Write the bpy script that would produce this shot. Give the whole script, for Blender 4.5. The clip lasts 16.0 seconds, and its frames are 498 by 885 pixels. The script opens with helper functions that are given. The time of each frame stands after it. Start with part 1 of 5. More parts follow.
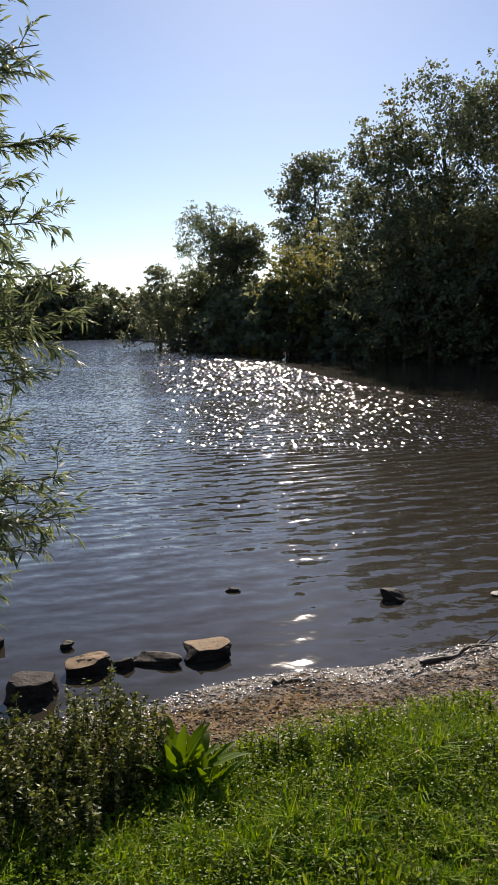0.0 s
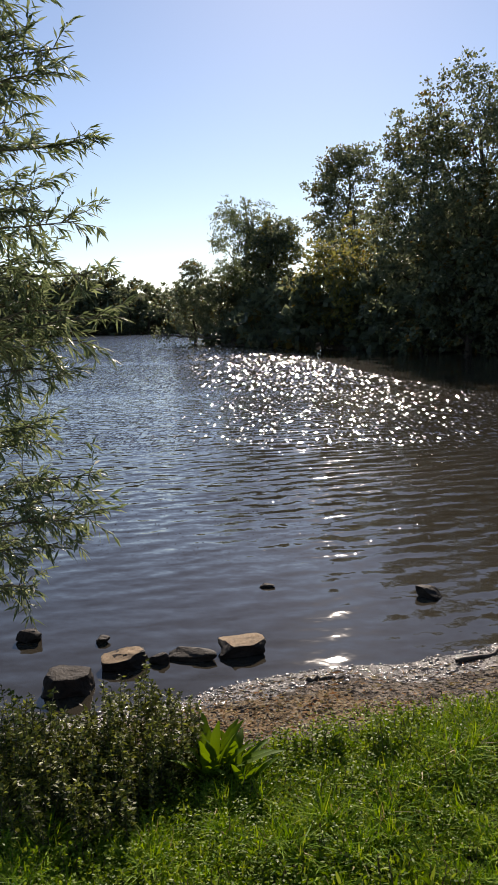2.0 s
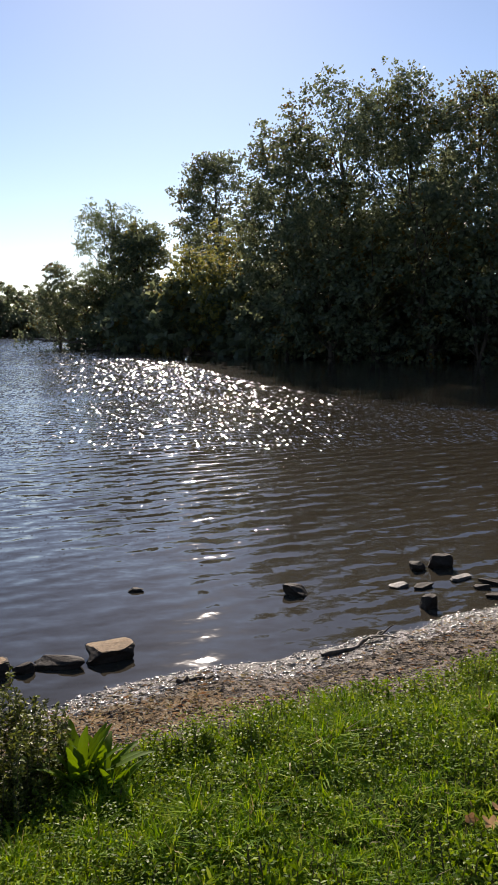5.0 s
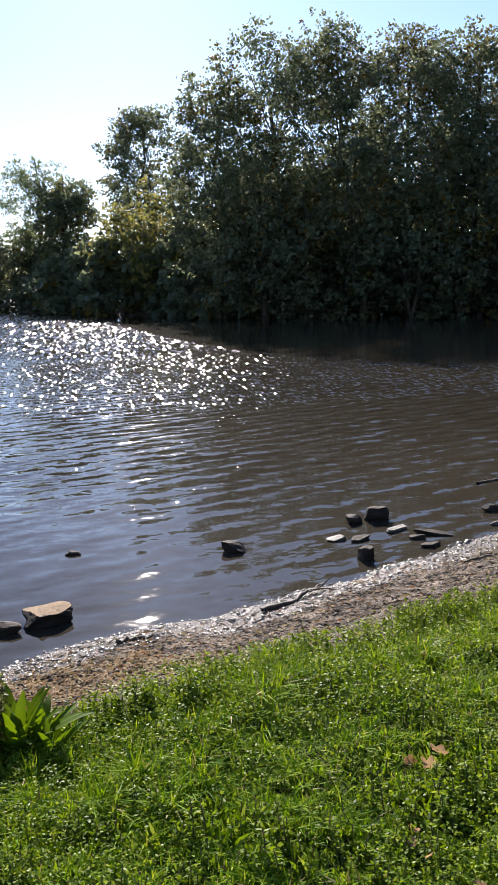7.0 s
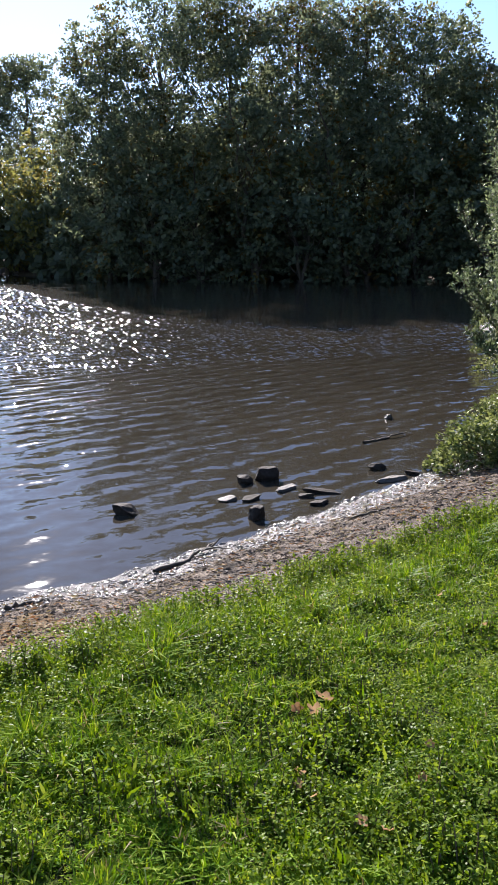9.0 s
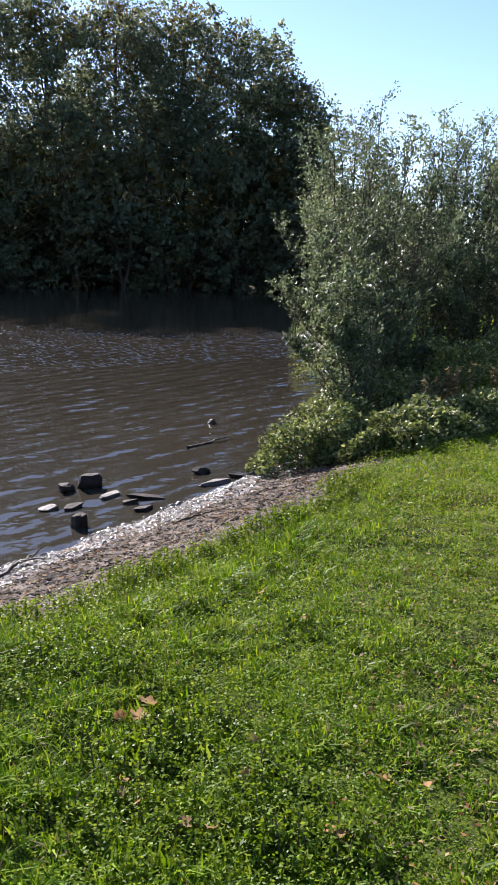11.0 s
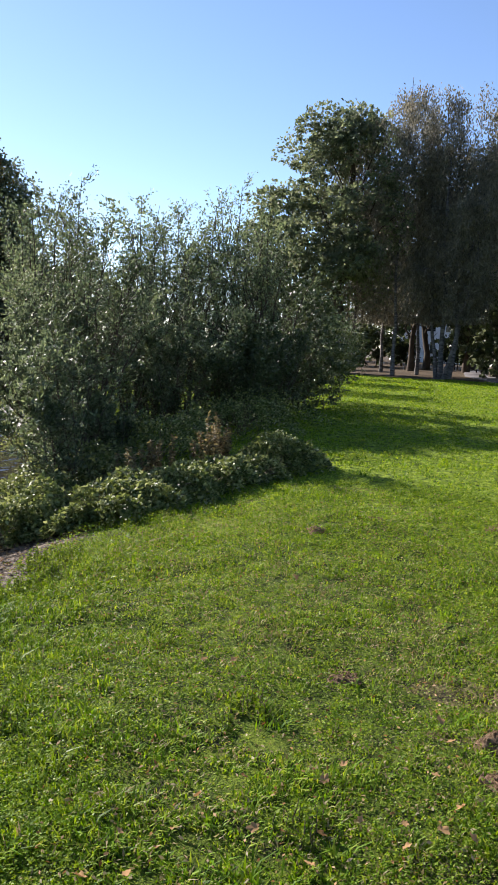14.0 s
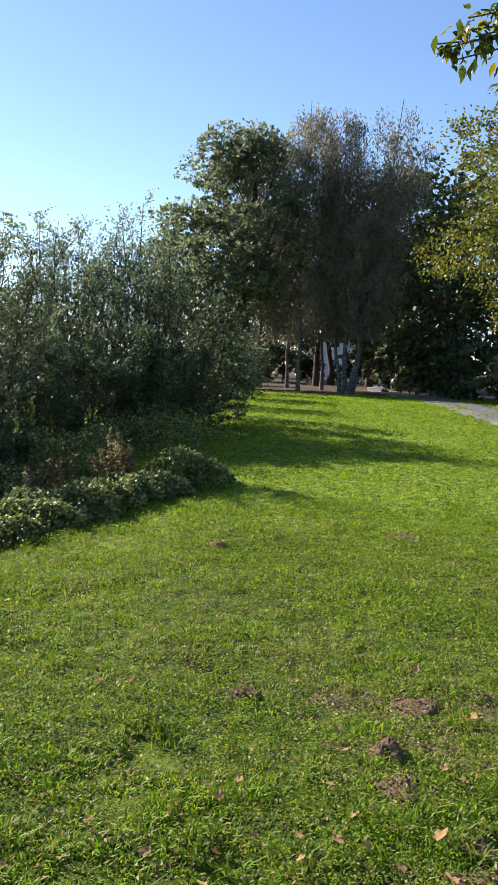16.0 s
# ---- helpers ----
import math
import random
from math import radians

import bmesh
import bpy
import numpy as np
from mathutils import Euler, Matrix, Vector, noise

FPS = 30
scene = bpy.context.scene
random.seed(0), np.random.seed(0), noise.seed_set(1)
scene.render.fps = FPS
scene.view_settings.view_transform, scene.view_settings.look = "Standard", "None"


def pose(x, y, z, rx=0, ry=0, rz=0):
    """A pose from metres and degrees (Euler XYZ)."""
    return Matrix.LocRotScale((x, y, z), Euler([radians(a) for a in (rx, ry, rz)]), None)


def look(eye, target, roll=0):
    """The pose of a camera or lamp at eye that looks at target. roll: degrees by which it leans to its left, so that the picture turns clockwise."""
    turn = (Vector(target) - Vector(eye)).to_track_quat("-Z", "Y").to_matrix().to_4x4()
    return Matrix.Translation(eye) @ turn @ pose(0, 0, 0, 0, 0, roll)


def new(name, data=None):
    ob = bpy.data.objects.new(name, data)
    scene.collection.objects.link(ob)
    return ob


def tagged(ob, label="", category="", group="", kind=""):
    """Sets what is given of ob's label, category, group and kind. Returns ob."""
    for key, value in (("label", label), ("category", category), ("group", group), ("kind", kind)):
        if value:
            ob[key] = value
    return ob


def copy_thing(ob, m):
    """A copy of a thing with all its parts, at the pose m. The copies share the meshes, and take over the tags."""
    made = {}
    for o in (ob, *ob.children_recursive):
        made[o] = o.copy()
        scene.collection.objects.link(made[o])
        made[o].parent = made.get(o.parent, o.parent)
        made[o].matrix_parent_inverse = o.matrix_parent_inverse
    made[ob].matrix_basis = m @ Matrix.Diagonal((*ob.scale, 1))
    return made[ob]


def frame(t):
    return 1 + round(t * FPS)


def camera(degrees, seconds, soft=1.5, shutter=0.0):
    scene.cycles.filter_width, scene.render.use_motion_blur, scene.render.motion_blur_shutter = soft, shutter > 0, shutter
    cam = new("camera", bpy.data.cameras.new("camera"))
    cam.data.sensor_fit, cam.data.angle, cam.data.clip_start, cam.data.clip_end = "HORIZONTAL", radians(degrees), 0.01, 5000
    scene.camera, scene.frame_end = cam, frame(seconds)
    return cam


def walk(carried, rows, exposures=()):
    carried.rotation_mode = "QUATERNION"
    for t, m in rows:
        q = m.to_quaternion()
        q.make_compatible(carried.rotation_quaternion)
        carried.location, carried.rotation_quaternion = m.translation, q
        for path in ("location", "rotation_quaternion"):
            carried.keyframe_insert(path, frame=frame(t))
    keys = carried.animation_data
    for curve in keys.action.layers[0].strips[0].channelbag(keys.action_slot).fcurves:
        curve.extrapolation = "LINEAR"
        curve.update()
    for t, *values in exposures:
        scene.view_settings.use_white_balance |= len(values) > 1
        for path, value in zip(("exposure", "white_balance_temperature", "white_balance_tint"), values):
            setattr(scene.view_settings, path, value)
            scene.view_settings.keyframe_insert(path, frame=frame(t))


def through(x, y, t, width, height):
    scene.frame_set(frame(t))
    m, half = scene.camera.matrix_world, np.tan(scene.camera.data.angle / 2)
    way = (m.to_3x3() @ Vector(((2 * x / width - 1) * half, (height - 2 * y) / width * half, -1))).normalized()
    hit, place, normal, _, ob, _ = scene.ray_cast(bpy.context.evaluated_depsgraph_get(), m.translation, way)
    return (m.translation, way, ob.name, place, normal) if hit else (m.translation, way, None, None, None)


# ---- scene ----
cam = camera(33.71, 16.0, soft=0.9)
PATH = [
    (0.0, (0.000, -0.000, 1.600), (-0.002, 9.901, 0.199), -0.87),
    (0.5, (0.005, -0.004, 1.603), (-0.073, 9.895, 0.184), -1.01),
    (1.0, (0.004, 0.001, 1.602), (-0.213, 9.894, 0.156), -1.10),
    (1.5, (0.006, -0.005, 1.598), (-0.333, 9.884, 0.150), -1.17),
    (2.0, (0.007, 0.000, 1.615), (-0.421, 9.884, 0.155), -1.32),
    (2.5, (0.004, -0.016, 1.601), (-0.409, 9.874, 0.178), -1.57),
    (3.0, (0.005, -0.019, 1.607), (-0.255, 9.876, 0.188), -1.75),
    (3.5, (0.011, -0.025, 1.605), (0.196, 9.872, 0.180), -1.09),
    (4.0, (0.011, -0.028, 1.605), (0.649, 9.852, 0.196), -0.85),
    (6.3, (0.021, 0.017, 1.564), (1.501, 9.792, 0.062), -1.03),
    (6.5, (0.025, 0.020, 1.563), (1.558, 9.773, -0.026), -1.32),
    (7.0, (0.033, 0.032, 1.557), (1.933, 9.664, -0.344), -1.32),
    (7.5, (0.037, 0.014, 1.545), (2.238, 9.547, -0.522), -1.35),
    (8.0, (0.047, 0.016, 1.544), (2.525, 9.448, -0.670), -1.33),
    (8.2, (0.046, 0.014, 1.544), (2.688, 9.390, -0.719), -1.10),
    (10.3, (0.075, 0.018, 1.521), (4.282, 8.782, -0.824), 0.71),
    (10.5, (0.083, 0.009, 1.514), (4.586, 8.632, -0.804), 0.88),
    (11.0, (0.085, 0.017, 1.513), (5.114, 8.364, -0.732), 1.22),
    (11.5, (0.096, 0.023, 1.515), (5.589, 8.154, -0.414), 1.47),
    (12.0, (0.097, 0.020, 1.512), (6.109, 7.869, 0.009), 2.27),
    (12.5, (0.108, 0.014, 1.509), (6.581, 7.526, 0.213), 2.61),
    (13.0, (0.123, 0.011, 1.510), (7.041, 7.121, 0.249), 2.73),
    (13.5, (0.151, 0.014, 1.510), (7.472, 6.709, 0.255), 2.77),
    (14.0, (0.165, 0.004, 1.498), (7.891, 6.235, 0.276), 3.07),
    (14.5, (0.201, 0.003, 1.485), (8.155, 5.944, 0.286), 3.15),
    (15.0, (0.226, -0.005, 1.482), (8.366, 5.681, 0.291), 2.96),
    (15.5, (0.229, -0.028, 1.481), (8.549, 5.399, 0.332), 2.69),
    (16.0, (0.230, -0.040, 1.481), (8.615, 5.323, 0.515), 2.61),
]
EXPOSURES = [(0.0, 0.55, 7000, 17), (4.0, 0.55, 7000, 17), (6.5, 1.08, 6500, 18), (8.2, 1.38, 6150, 18), (10.3, 1.38, 6050, 21), (13.0, 1.23, 6250, 19), (16.0, 1.38, 6350, 13)]
walk(cam, [(t, look(eye, target, roll)) for t, eye, target, roll in PATH], EXPOSURES)

# ---- daylight: low autumn sun over the far wood ----
SUN_AZ, SUN_EL = -3.5, 28.5      # degrees left of +y, degrees above the horizon
world = bpy.data.worlds.new("sky")
scene.world = world
world.use_nodes = True
wn = world.node_tree.nodes
sky = wn.new("ShaderNodeTexSky")
sky.sky_type, sky.sun_disc = "NISHITA", False
sky.sun_elevation, sky.sun_rotation = radians(SUN_EL), radians(-SUN_AZ)
sky.air_density, sky.dust_density, sky.ozone_density = 0.85, 0.12, 2.8
wn["Background"].inputs["Strength"].default_value = 0.084
world.node_tree.links.new(sky.outputs[0], wn["Background"].inputs[0])
sun = new("sun", bpy.data.lights.new("sun", "SUN"))
sun.data.energy, sun.data.angle, sun.data.color = 5.0, radians(0.5), (1.0, 0.93, 0.82)
sun.matrix_world = look((0, 0, 50), (math.sin(radians(SUN_AZ)) * 50, -math.cos(radians(SUN_AZ)) * 50, 50 - 50 * math.tan(radians(SUN_EL))))

# ---- materials ----
def material(name):
    m = bpy.data.materials.new(name)
    m.use_nodes = True
    return m, m.node_tree.nodes, m.node_tree.links, m.node_tree.nodes["Principled BSDF"]


def ramp(nodes, stops):
    r = nodes.new("ShaderNodeValToRGB")
    e = r.color_ramp.elements
    while len(e) < len(stops):
        e.new(0.5)
    for k, (p, c) in enumerate(stops):
        e[k].position, e[k].color = p, (*c, 1)
    return r


def noise_tex(nodes, links, scale, detail=4, rough=0.55, vec=None):
    n = nodes.new("ShaderNodeTexNoise")
    n.inputs["Scale"].default_value, n.inputs["Detail"].default_value, n.inputs["Roughness"].default_value = scale, detail, rough
    if vec is None:
        co = nodes.new("ShaderNodeNewGeometry")
        vec = co.outputs["Position"]
    links.new(vec, n.inputs["Vector"])
    return n


def bump(nodes, links, height, strength, distance, prev=None):
    b = nodes.new("ShaderNodeBump")
    b.inputs["Strength"].default_value, b.inputs["Distance"].default_value = strength, distance
    links.new(height, b.inputs["Height"])
    if prev is not None:
        links.new(prev, b.inputs["Normal"])
    return b.outputs["Normal"]


def leaf_mat(name, colours, through=0.45, rough=0.45, patch=0.0, gloss=0.35, single=False):
    """Thin leaf: a glossy face and light that comes through; every leaf has its own tone."""
    m, n, l, p = material(name)
    geo = n.new("ShaderNodeNewGeometry")
    k = len(colours)
    r = ramp(n, [(i / max(1, k - 1), c) for i, c in enumerate(colours)])
    big = noise_tex(n, l, 0.9, 3)
    mix = n.new("ShaderNodeMath")
    mix.operation = "MULTIPLY_ADD"
    l.new(big.outputs["Fac"], mix.inputs[0])
    mix.inputs[1].default_value = patch
    sub = n.new("ShaderNodeMath")
    sub.operation = "MULTIPLY_ADD"
    own = n.new("ShaderNodeObjectInfo").outputs["Random"] if single else geo.outputs["Random Per Island"]
    l.new(own, sub.inputs[0])
    sub.inputs[1].default_value, sub.inputs[2].default_value = 1.0, -0.5 * patch
    l.new(sub.outputs[0], mix.inputs[2])
    l.new(mix.outputs[0], r.inputs[0])
    l.new(r.outputs[0], p.inputs["Base Color"])
    p.inputs["Roughness"].default_value = rough
    p.inputs["Specular IOR Level"].default_value = gloss
    tr = n.new("ShaderNodeBsdfTranslucent")
    hue = n.new("ShaderNodeHueSaturation")
    hue.inputs["Hue"].default_value, hue.inputs["Saturation"].default_value, hue.inputs["Value"].default_value = 0.485, 1.1, 1.25
    l.new(r.outputs[0], hue.inputs["Color"])
    l.new(hue.outputs[0], tr.inputs["Color"])
    ms = n.new("ShaderNodeMixShader")
    ms.inputs[0].default_value = through
    l.new(p.outputs[0], ms.inputs[1])
    l.new(tr.outputs[0], ms.inputs[2])
    l.new(ms.outputs[0], n["Material Output"].inputs[0])
    return m


def solid(name, stops, scale, rough=0.8, bump_d=0.01, spec=0.3, fine=6.0, detail=6):
    """Rough natural solid: tone at two scales and relief."""
    m, n, l, p = material(name)
    a = noise_tex(n, l, scale, detail, 0.6)
    b = noise_tex(n, l, scale * fine, 5, 0.65)
    add = n.new("ShaderNodeMath")
    add.operation = "MULTIPLY_ADD"
    l.new(b.outputs["Fac"], add.inputs[0])
    add.inputs[1].default_value = 0.45
    half = n.new("ShaderNodeMath")
    half.operation = "MULTIPLY"
    half.inputs[1].default_value = 0.55
    l.new(a.outputs["Fac"], half.inputs[0])
    l.new(half.outputs[0], add.inputs[2])
    r = ramp(n, stops)
    l.new(add.outputs[0], r.inputs[0])
    l.new(r.outputs[0], p.inputs["Base Color"])
    p.inputs["Roughness"].default_value, p.inputs["Specular IOR Level"].default_value = rough, spec
    l.new(bump(n, l, add.outputs[0], 0.8, bump_d), p.inputs["Normal"])
    return m


M_TURF = solid("turf", [(0.40, (0.014, 0.017, 0.005)), (0.51, (0.075, 0.11, 0.012)), (0.62, (0.17, 0.22, 0.022))], 8.0, 0.9, 0.05, 0.1, 11)
M_THATCH = solid("thin_dry_turf", [(0.40, (0.02, 0.018, 0.008)), (0.5, (0.10, 0.085, 0.03)), (0.62, (0.21, 0.17, 0.075))], 7.0, 0.9, 0.04, 0.15, 9)
M_MOWN = solid("mown_turf", [(0.40, (0.022, 0.038, 0.005)), (0.49, (0.12, 0.175, 0.015)), (0.60, (0.24, 0.31, 0.03))], 8.0, 0.9, 0.10, 0.1, 3.5)
M_WOODFLOOR = solid("woodland_floor", [(0.3, (0.03, 0.022, 0.013)), (0.55, (0.085, 0.06, 0.035)), (0.75, (0.15, 0.11, 0.06))], 0.8, 0.9, 0.03, 0.15, 9)
M_SHORE = solid("stony_shore", [(0.41, (0.018, 0.014, 0.010)), (0.50, (0.12, 0.095, 0.072)), (0.62, (0.36, 0.295, 0.23))], 8.0, 0.85, 0.09, 0.1, 10)
M_WET = solid("wet_gravel", [(0.36, (0.012, 0.010, 0.008)), (0.5, (0.06, 0.048, 0.037)), (0.66, (0.19, 0.155, 0.125))], 14.0, 0.34, 0.055, 0.7, 7)
M_WETSTONE = solid("wet_pebble", [(0.3, (0.03, 0.024, 0.018)), (0.7, (0.16, 0.13, 0.10))], 9.0, 0.26, 0.01, 0.9, 6)
M_LITTERGROUND = solid("leaf_litter", [(0.38, (0.05, 0.034, 0.018)), (0.5, (0.155, 0.105, 0.055)), (0.62, (0.27, 0.19, 0.105))], 7.0, 0.9, 0.05, 0.08, 9)
M_BED = solid("lake_bed", [(0.3, (0.03, 0.024, 0.015)), (0.7, (0.08, 0.06, 0.04))], 1.0, 0.9, 0.02, 0.2)
M_ASPHALT = solid("asphalt", [(0.3, (0.075, 0.07, 0.072)), (0.7, (0.14, 0.13, 0.13))], 1.5, 0.85, 0.004, 0.3, 40)
M_SOIL = solid("soil", [(0.36, (0.05, 0.031, 0.018)), (0.5, (0.185, 0.12, 0.07)), (0.64, (0.32, 0.215, 0.13))], 30, 0.95, 0.06, 0.15, 4)
M_ROCK = solid("sandstone", [(0.3, (0.09, 0.06, 0.03)), (0.5, (0.25, 0.165, 0.085)), (0.7, (0.38, 0.265, 0.145))], 8, 0.8, 0.03, 0.3, 7)
# wet stones, and the boulder flanks with their shade in the colour
M_DARKROCK = solid("wet_shaded_stone", [(0.3, (0.010, 0.008, 0.007)), (0.7, (0.055, 0.042, 0.031))], 9, 0.7, 0.02, 0.12, 6)
M_SLATE = solid("pale_wet_slab", [(0.3, (0.03, 0.026, 0.022)), (0.7, (0.14, 0.12, 0.10))], 9, 0.55, 0.02, 0.3, 7)
M_BARK = solid("bark", [(0.3, (0.028, 0.022, 0.016)), (0.7, (0.11, 0.085, 0.06))], 3, 0.9, 0.03, 0.2, 8)
M_TWIG = solid("twig_bark", [(0.3, (0.06, 0.045, 0.028)), (0.7, (0.17, 0.13, 0.08))], 30, 0.8, 0.002, 0.2, 4)
M_DEADWOOD = solid("dead_wood", [(0.3, (0.035, 0.027, 0.02)), (0.7, (0.12, 0.095, 0.07))], 12, 0.7, 0.006, 0.3, 6)
M_WALL = solid("white_render", [(0.3, (0.55, 0.56, 0.58)), (0.7, (0.68, 0.68, 0.69))], 0.5, 0.9, 0.004, 0.2)
M_ROOF = solid("roof_tiles", [(0.3, (0.12, 0.05, 0.035)), (0.7, (0.22, 0.10, 0.07))], 2, 0.85, 0.01, 0.2)


def birch_mat():
    m, n, l, p = material("birch_bark")
    geo = n.new("ShaderNodeNewGeometry")
    mp = n.new("ShaderNodeMapping")
    mp.inputs["Scale"].default_value = (2.0, 2.0, 9.0)
    l.new(geo.outputs["Position"], mp.inputs["Vector"])
    a = noise_tex(n, l, 1.2, 5, 0.6, mp.outputs[0])
    r = ramp(n, [(0.36, (0.04, 0.036, 0.032)), (0.50, (0.10, 0.09, 0.08)), (0.75, (0.24, 0.225, 0.21))])
    l.new(a.outputs["Fac"], r.inputs[0])
    l.new(r.outputs[0], p.inputs["Base Color"])
    p.inputs["Roughness"].default_value = 0.8
    l.new(bump(n, l, a.outputs["Fac"], 0.6, 0.02), p.inputs["Normal"])
    return m


M_BIRCH = birch_mat()


def water_mat():
    """Turbid pond water with wind ripples at three sizes."""
    m, n, l, p = material("pond_water")
    geo = n.new("ShaderNodeNewGeometry")

    sep = n.new("ShaderNodeSeparateXYZ")
    l.new(geo.outputs["Position"], sep.inputs[0])

    def rise(src, a, b, lo, hi):
        mr = n.new("ShaderNodeMapRange")
        mr.interpolation_type = "SMOOTHSTEP"
        for k, v in (("From Min", a), ("From Max", b), ("To Min", lo), ("To Max", hi)):
            mr.inputs[k].default_value = v
        l.new(src, mr.inputs["Value"])
        return mr.outputs[0]

    def times(a, b):
        mt = n.new("ShaderNodeMath")
        mt.operation = "MULTIPLY"
        l.new(a, mt.inputs[0])
        l.new(b, mt.inputs[1])
        return mt.outputs[0]

    def mapped(turn, stretch, across=1.0):
        mp = n.new("ShaderNodeMapping")
        mp.inputs["Rotation"].default_value[2] = radians(turn)
        mp.inputs["Scale"].default_value = (stretch, across, 1.0)
        l.new(geo.outputs["Position"], mp.inputs["Vector"])
        return mp.outputs[0]

    def tilt(tex, ax, ay, bias=0.0):
        vm = n.new("ShaderNodeVectorMath")
        vm.operation = "MULTIPLY_ADD"
        l.new(tex, vm.inputs[0])
        vm.inputs[1].default_value, vm.inputs[2].default_value = (ax, ay, 0), (-0.5 * ax, -0.5 * ay + bias, 0)
        return vm.outputs[0]

    slope = None

    def pile(out):
        nonlocal slope
        if slope is None:
            slope = out
        else:
            add = n.new("ShaderNodeVectorMath")
            l.new(slope, add.inputs[0])
            l.new(out, add.inputs[1])
            slope = add.outputs[0]

    # sun sparkles: scattered steep facets, longer with the fetch
    for scale, along, y0, y1, y2, y3, size, share, bias in ((30.0, 0.32, 6.5, 9.0, 13, 15, 0.36, 0.26, -0.135), (18.0, 0.19, 13, 15, 23, 27, 0.40, 0.9, -0.185), (12.5, 0.12, 23, 27, 42, 48, 0.46, 1.0, -0.205), (9.0, 0.075, 42, 48, 300, 301, 0.50, 1.0, -0.215)):
        cell = n.new("ShaderNodeTexVoronoi")
        cell.inputs["Scale"].default_value = scale
        l.new(mapped(-3, 1.0, along), cell.inputs["Vector"])
        tone = n.new("ShaderNodeSeparateColor")
        l.new(cell.outputs["Color"], tone.inputs[0])
        mask = times(rise(cell.outputs["Distance"], size, size + 0.06, 1.0, 0.0), rise(tone.outputs["Blue"], 1.0 - share, 1.0 - share + 0.02, 0.0, 1.0))
        mask = times(mask, times(rise(sep.outputs["Y"], y0, y1, 0.0, 1.0), rise(sep.outputs["Y"], y2, y3, 1.0, 0.0)))
        sc = n.new("ShaderNodeVectorMath")
        sc.operation = "SCALE"
        l.new(tilt(cell.outputs["Color"], 0.54, 0.13, bias), sc.inputs[0])
        l.new(mask, sc.inputs["Scale"])
        pile(sc.outputs[0])
    # trains of wind wavelets over a finer chop; the far reach is rougher
    lee = times(rise(sep.outputs["Y"], 5.5, 11.0, 0.42, 1.0), rise(sep.outputs["Y"], 11.0, 26.0, 1.0, 0.45))
    for scale, turn, amount, warp in ((0.9, 67, 0.11, 5.0), (1.7, 76, 0.06, 7.0)):
        wv = n.new("ShaderNodeTexWave")
        wv.wave_profile = "SIN"
        for k, v in (("Scale", scale), ("Distortion", warp), ("Detail", 2.0), ("Detail Scale", 1.6), ("Detail Roughness", 0.55)):
            wv.inputs[k].default_value = v
        l.new(mapped(turn, 1.0), wv.inputs["Vector"])
        sc = n.new("ShaderNodeVectorMath")
        sc.operation = "SCALE"
        l.new(tilt(wv.outputs["Color"], amount * 0.15, amount), sc.inputs[0])
        l.new(lee, sc.inputs["Scale"])
        pile(sc.outputs[0])
    for scale, turn, stretch, ax, ay in ((4.2, 20, 0.4, 0.06, 0.24), (9.0, 6, 0.5, 0.12, 0.26), (24.0, -6, 0.7, 0.12, 0.14)):
        tex = noise_tex(n, l, scale, 1.5, 0.5, mapped(turn, stretch))
        sc = n.new("ShaderNodeVectorMath")
        sc.operation = "SCALE"
        l.new(tilt(tex.outputs["Color"], ax, ay), sc.inputs[0])
        l.new(lee, sc.inputs["Scale"])
        pile(sc.outputs[0])
    reach = n.new("ShaderNodeCombineXYZ")
    l.new(rise(sep.outputs["Y"], 30.0, 130.0, 0.0, -0.05), reach.inputs["Y"])
    pile(reach.outputs[0])
    # flat calm in the lee of the far wood, with a sharp wind line
    def sum2(a, b, op="ADD"):
        mt = n.new("ShaderNodeMath")
        mt.operation = op
        for k, v in enumerate((a, b)):
            if isinstance(v, float):
                mt.inputs[k].default_value = v
            else:
                l.new(v, mt.inputs[k])
        return mt.outputs[0]

    fall = sum2(2.718, sum2(sum2(1.0, sep.outputs["X"], "SUBTRACT"), 0.4545, "MULTIPLY"), "POWER")
    line = sum2(sum2(fall, 45.0, "MULTIPLY"), 18.6)
    drift = noise_tex(n, l, 0.35, 3, 0.6, mapped(0, 1.0, 0.35))
    past = sum2(sum2(sep.outputs["Y"], line, "SUBTRACT"), sum2(drift.outputs["Fac"], 4.0, "MULTIPLY"))
    ruffled = n.new("ShaderNodeVectorMath")
    ruffled.operation = "SCALE"
    l.new(slope, ruffled.inputs[0])
    l.new(rise(past, 1.6, 3.0, 1.0, 0.10), ruffled.inputs["Scale"])
    slope = ruffled.outputs[0]
    up = n.new("ShaderNodeVectorMath")
    l.new(slope, up.inputs[0])
    up.inputs[1].default_value = (0, 0, 1)
    nrm = n.new("ShaderNodeVectorMath")
    nrm.operation = "NORMALIZE"
    l.new(up.outputs[0], nrm.inputs[0])
    l.new(nrm.outputs[0], p.inputs["Normal"])
    silt = noise_tex(n, l, 0.12, 4)
    r = ramp(n, [(0.3, (0.030, 0.026, 0.019)), (0.7, (0.046, 0.039, 0.028))])
    l.new(silt.outputs["Fac"], r.inputs[0])
    l.new(r.outputs[0], p.inputs["Base Color"])
    l.new(rise(sep.outputs["Y"], 6.0, 14.0, 0.035, 0.07), p.inputs["Roughness"])
    p.inputs["IOR"].default_value = 1.33
    return m


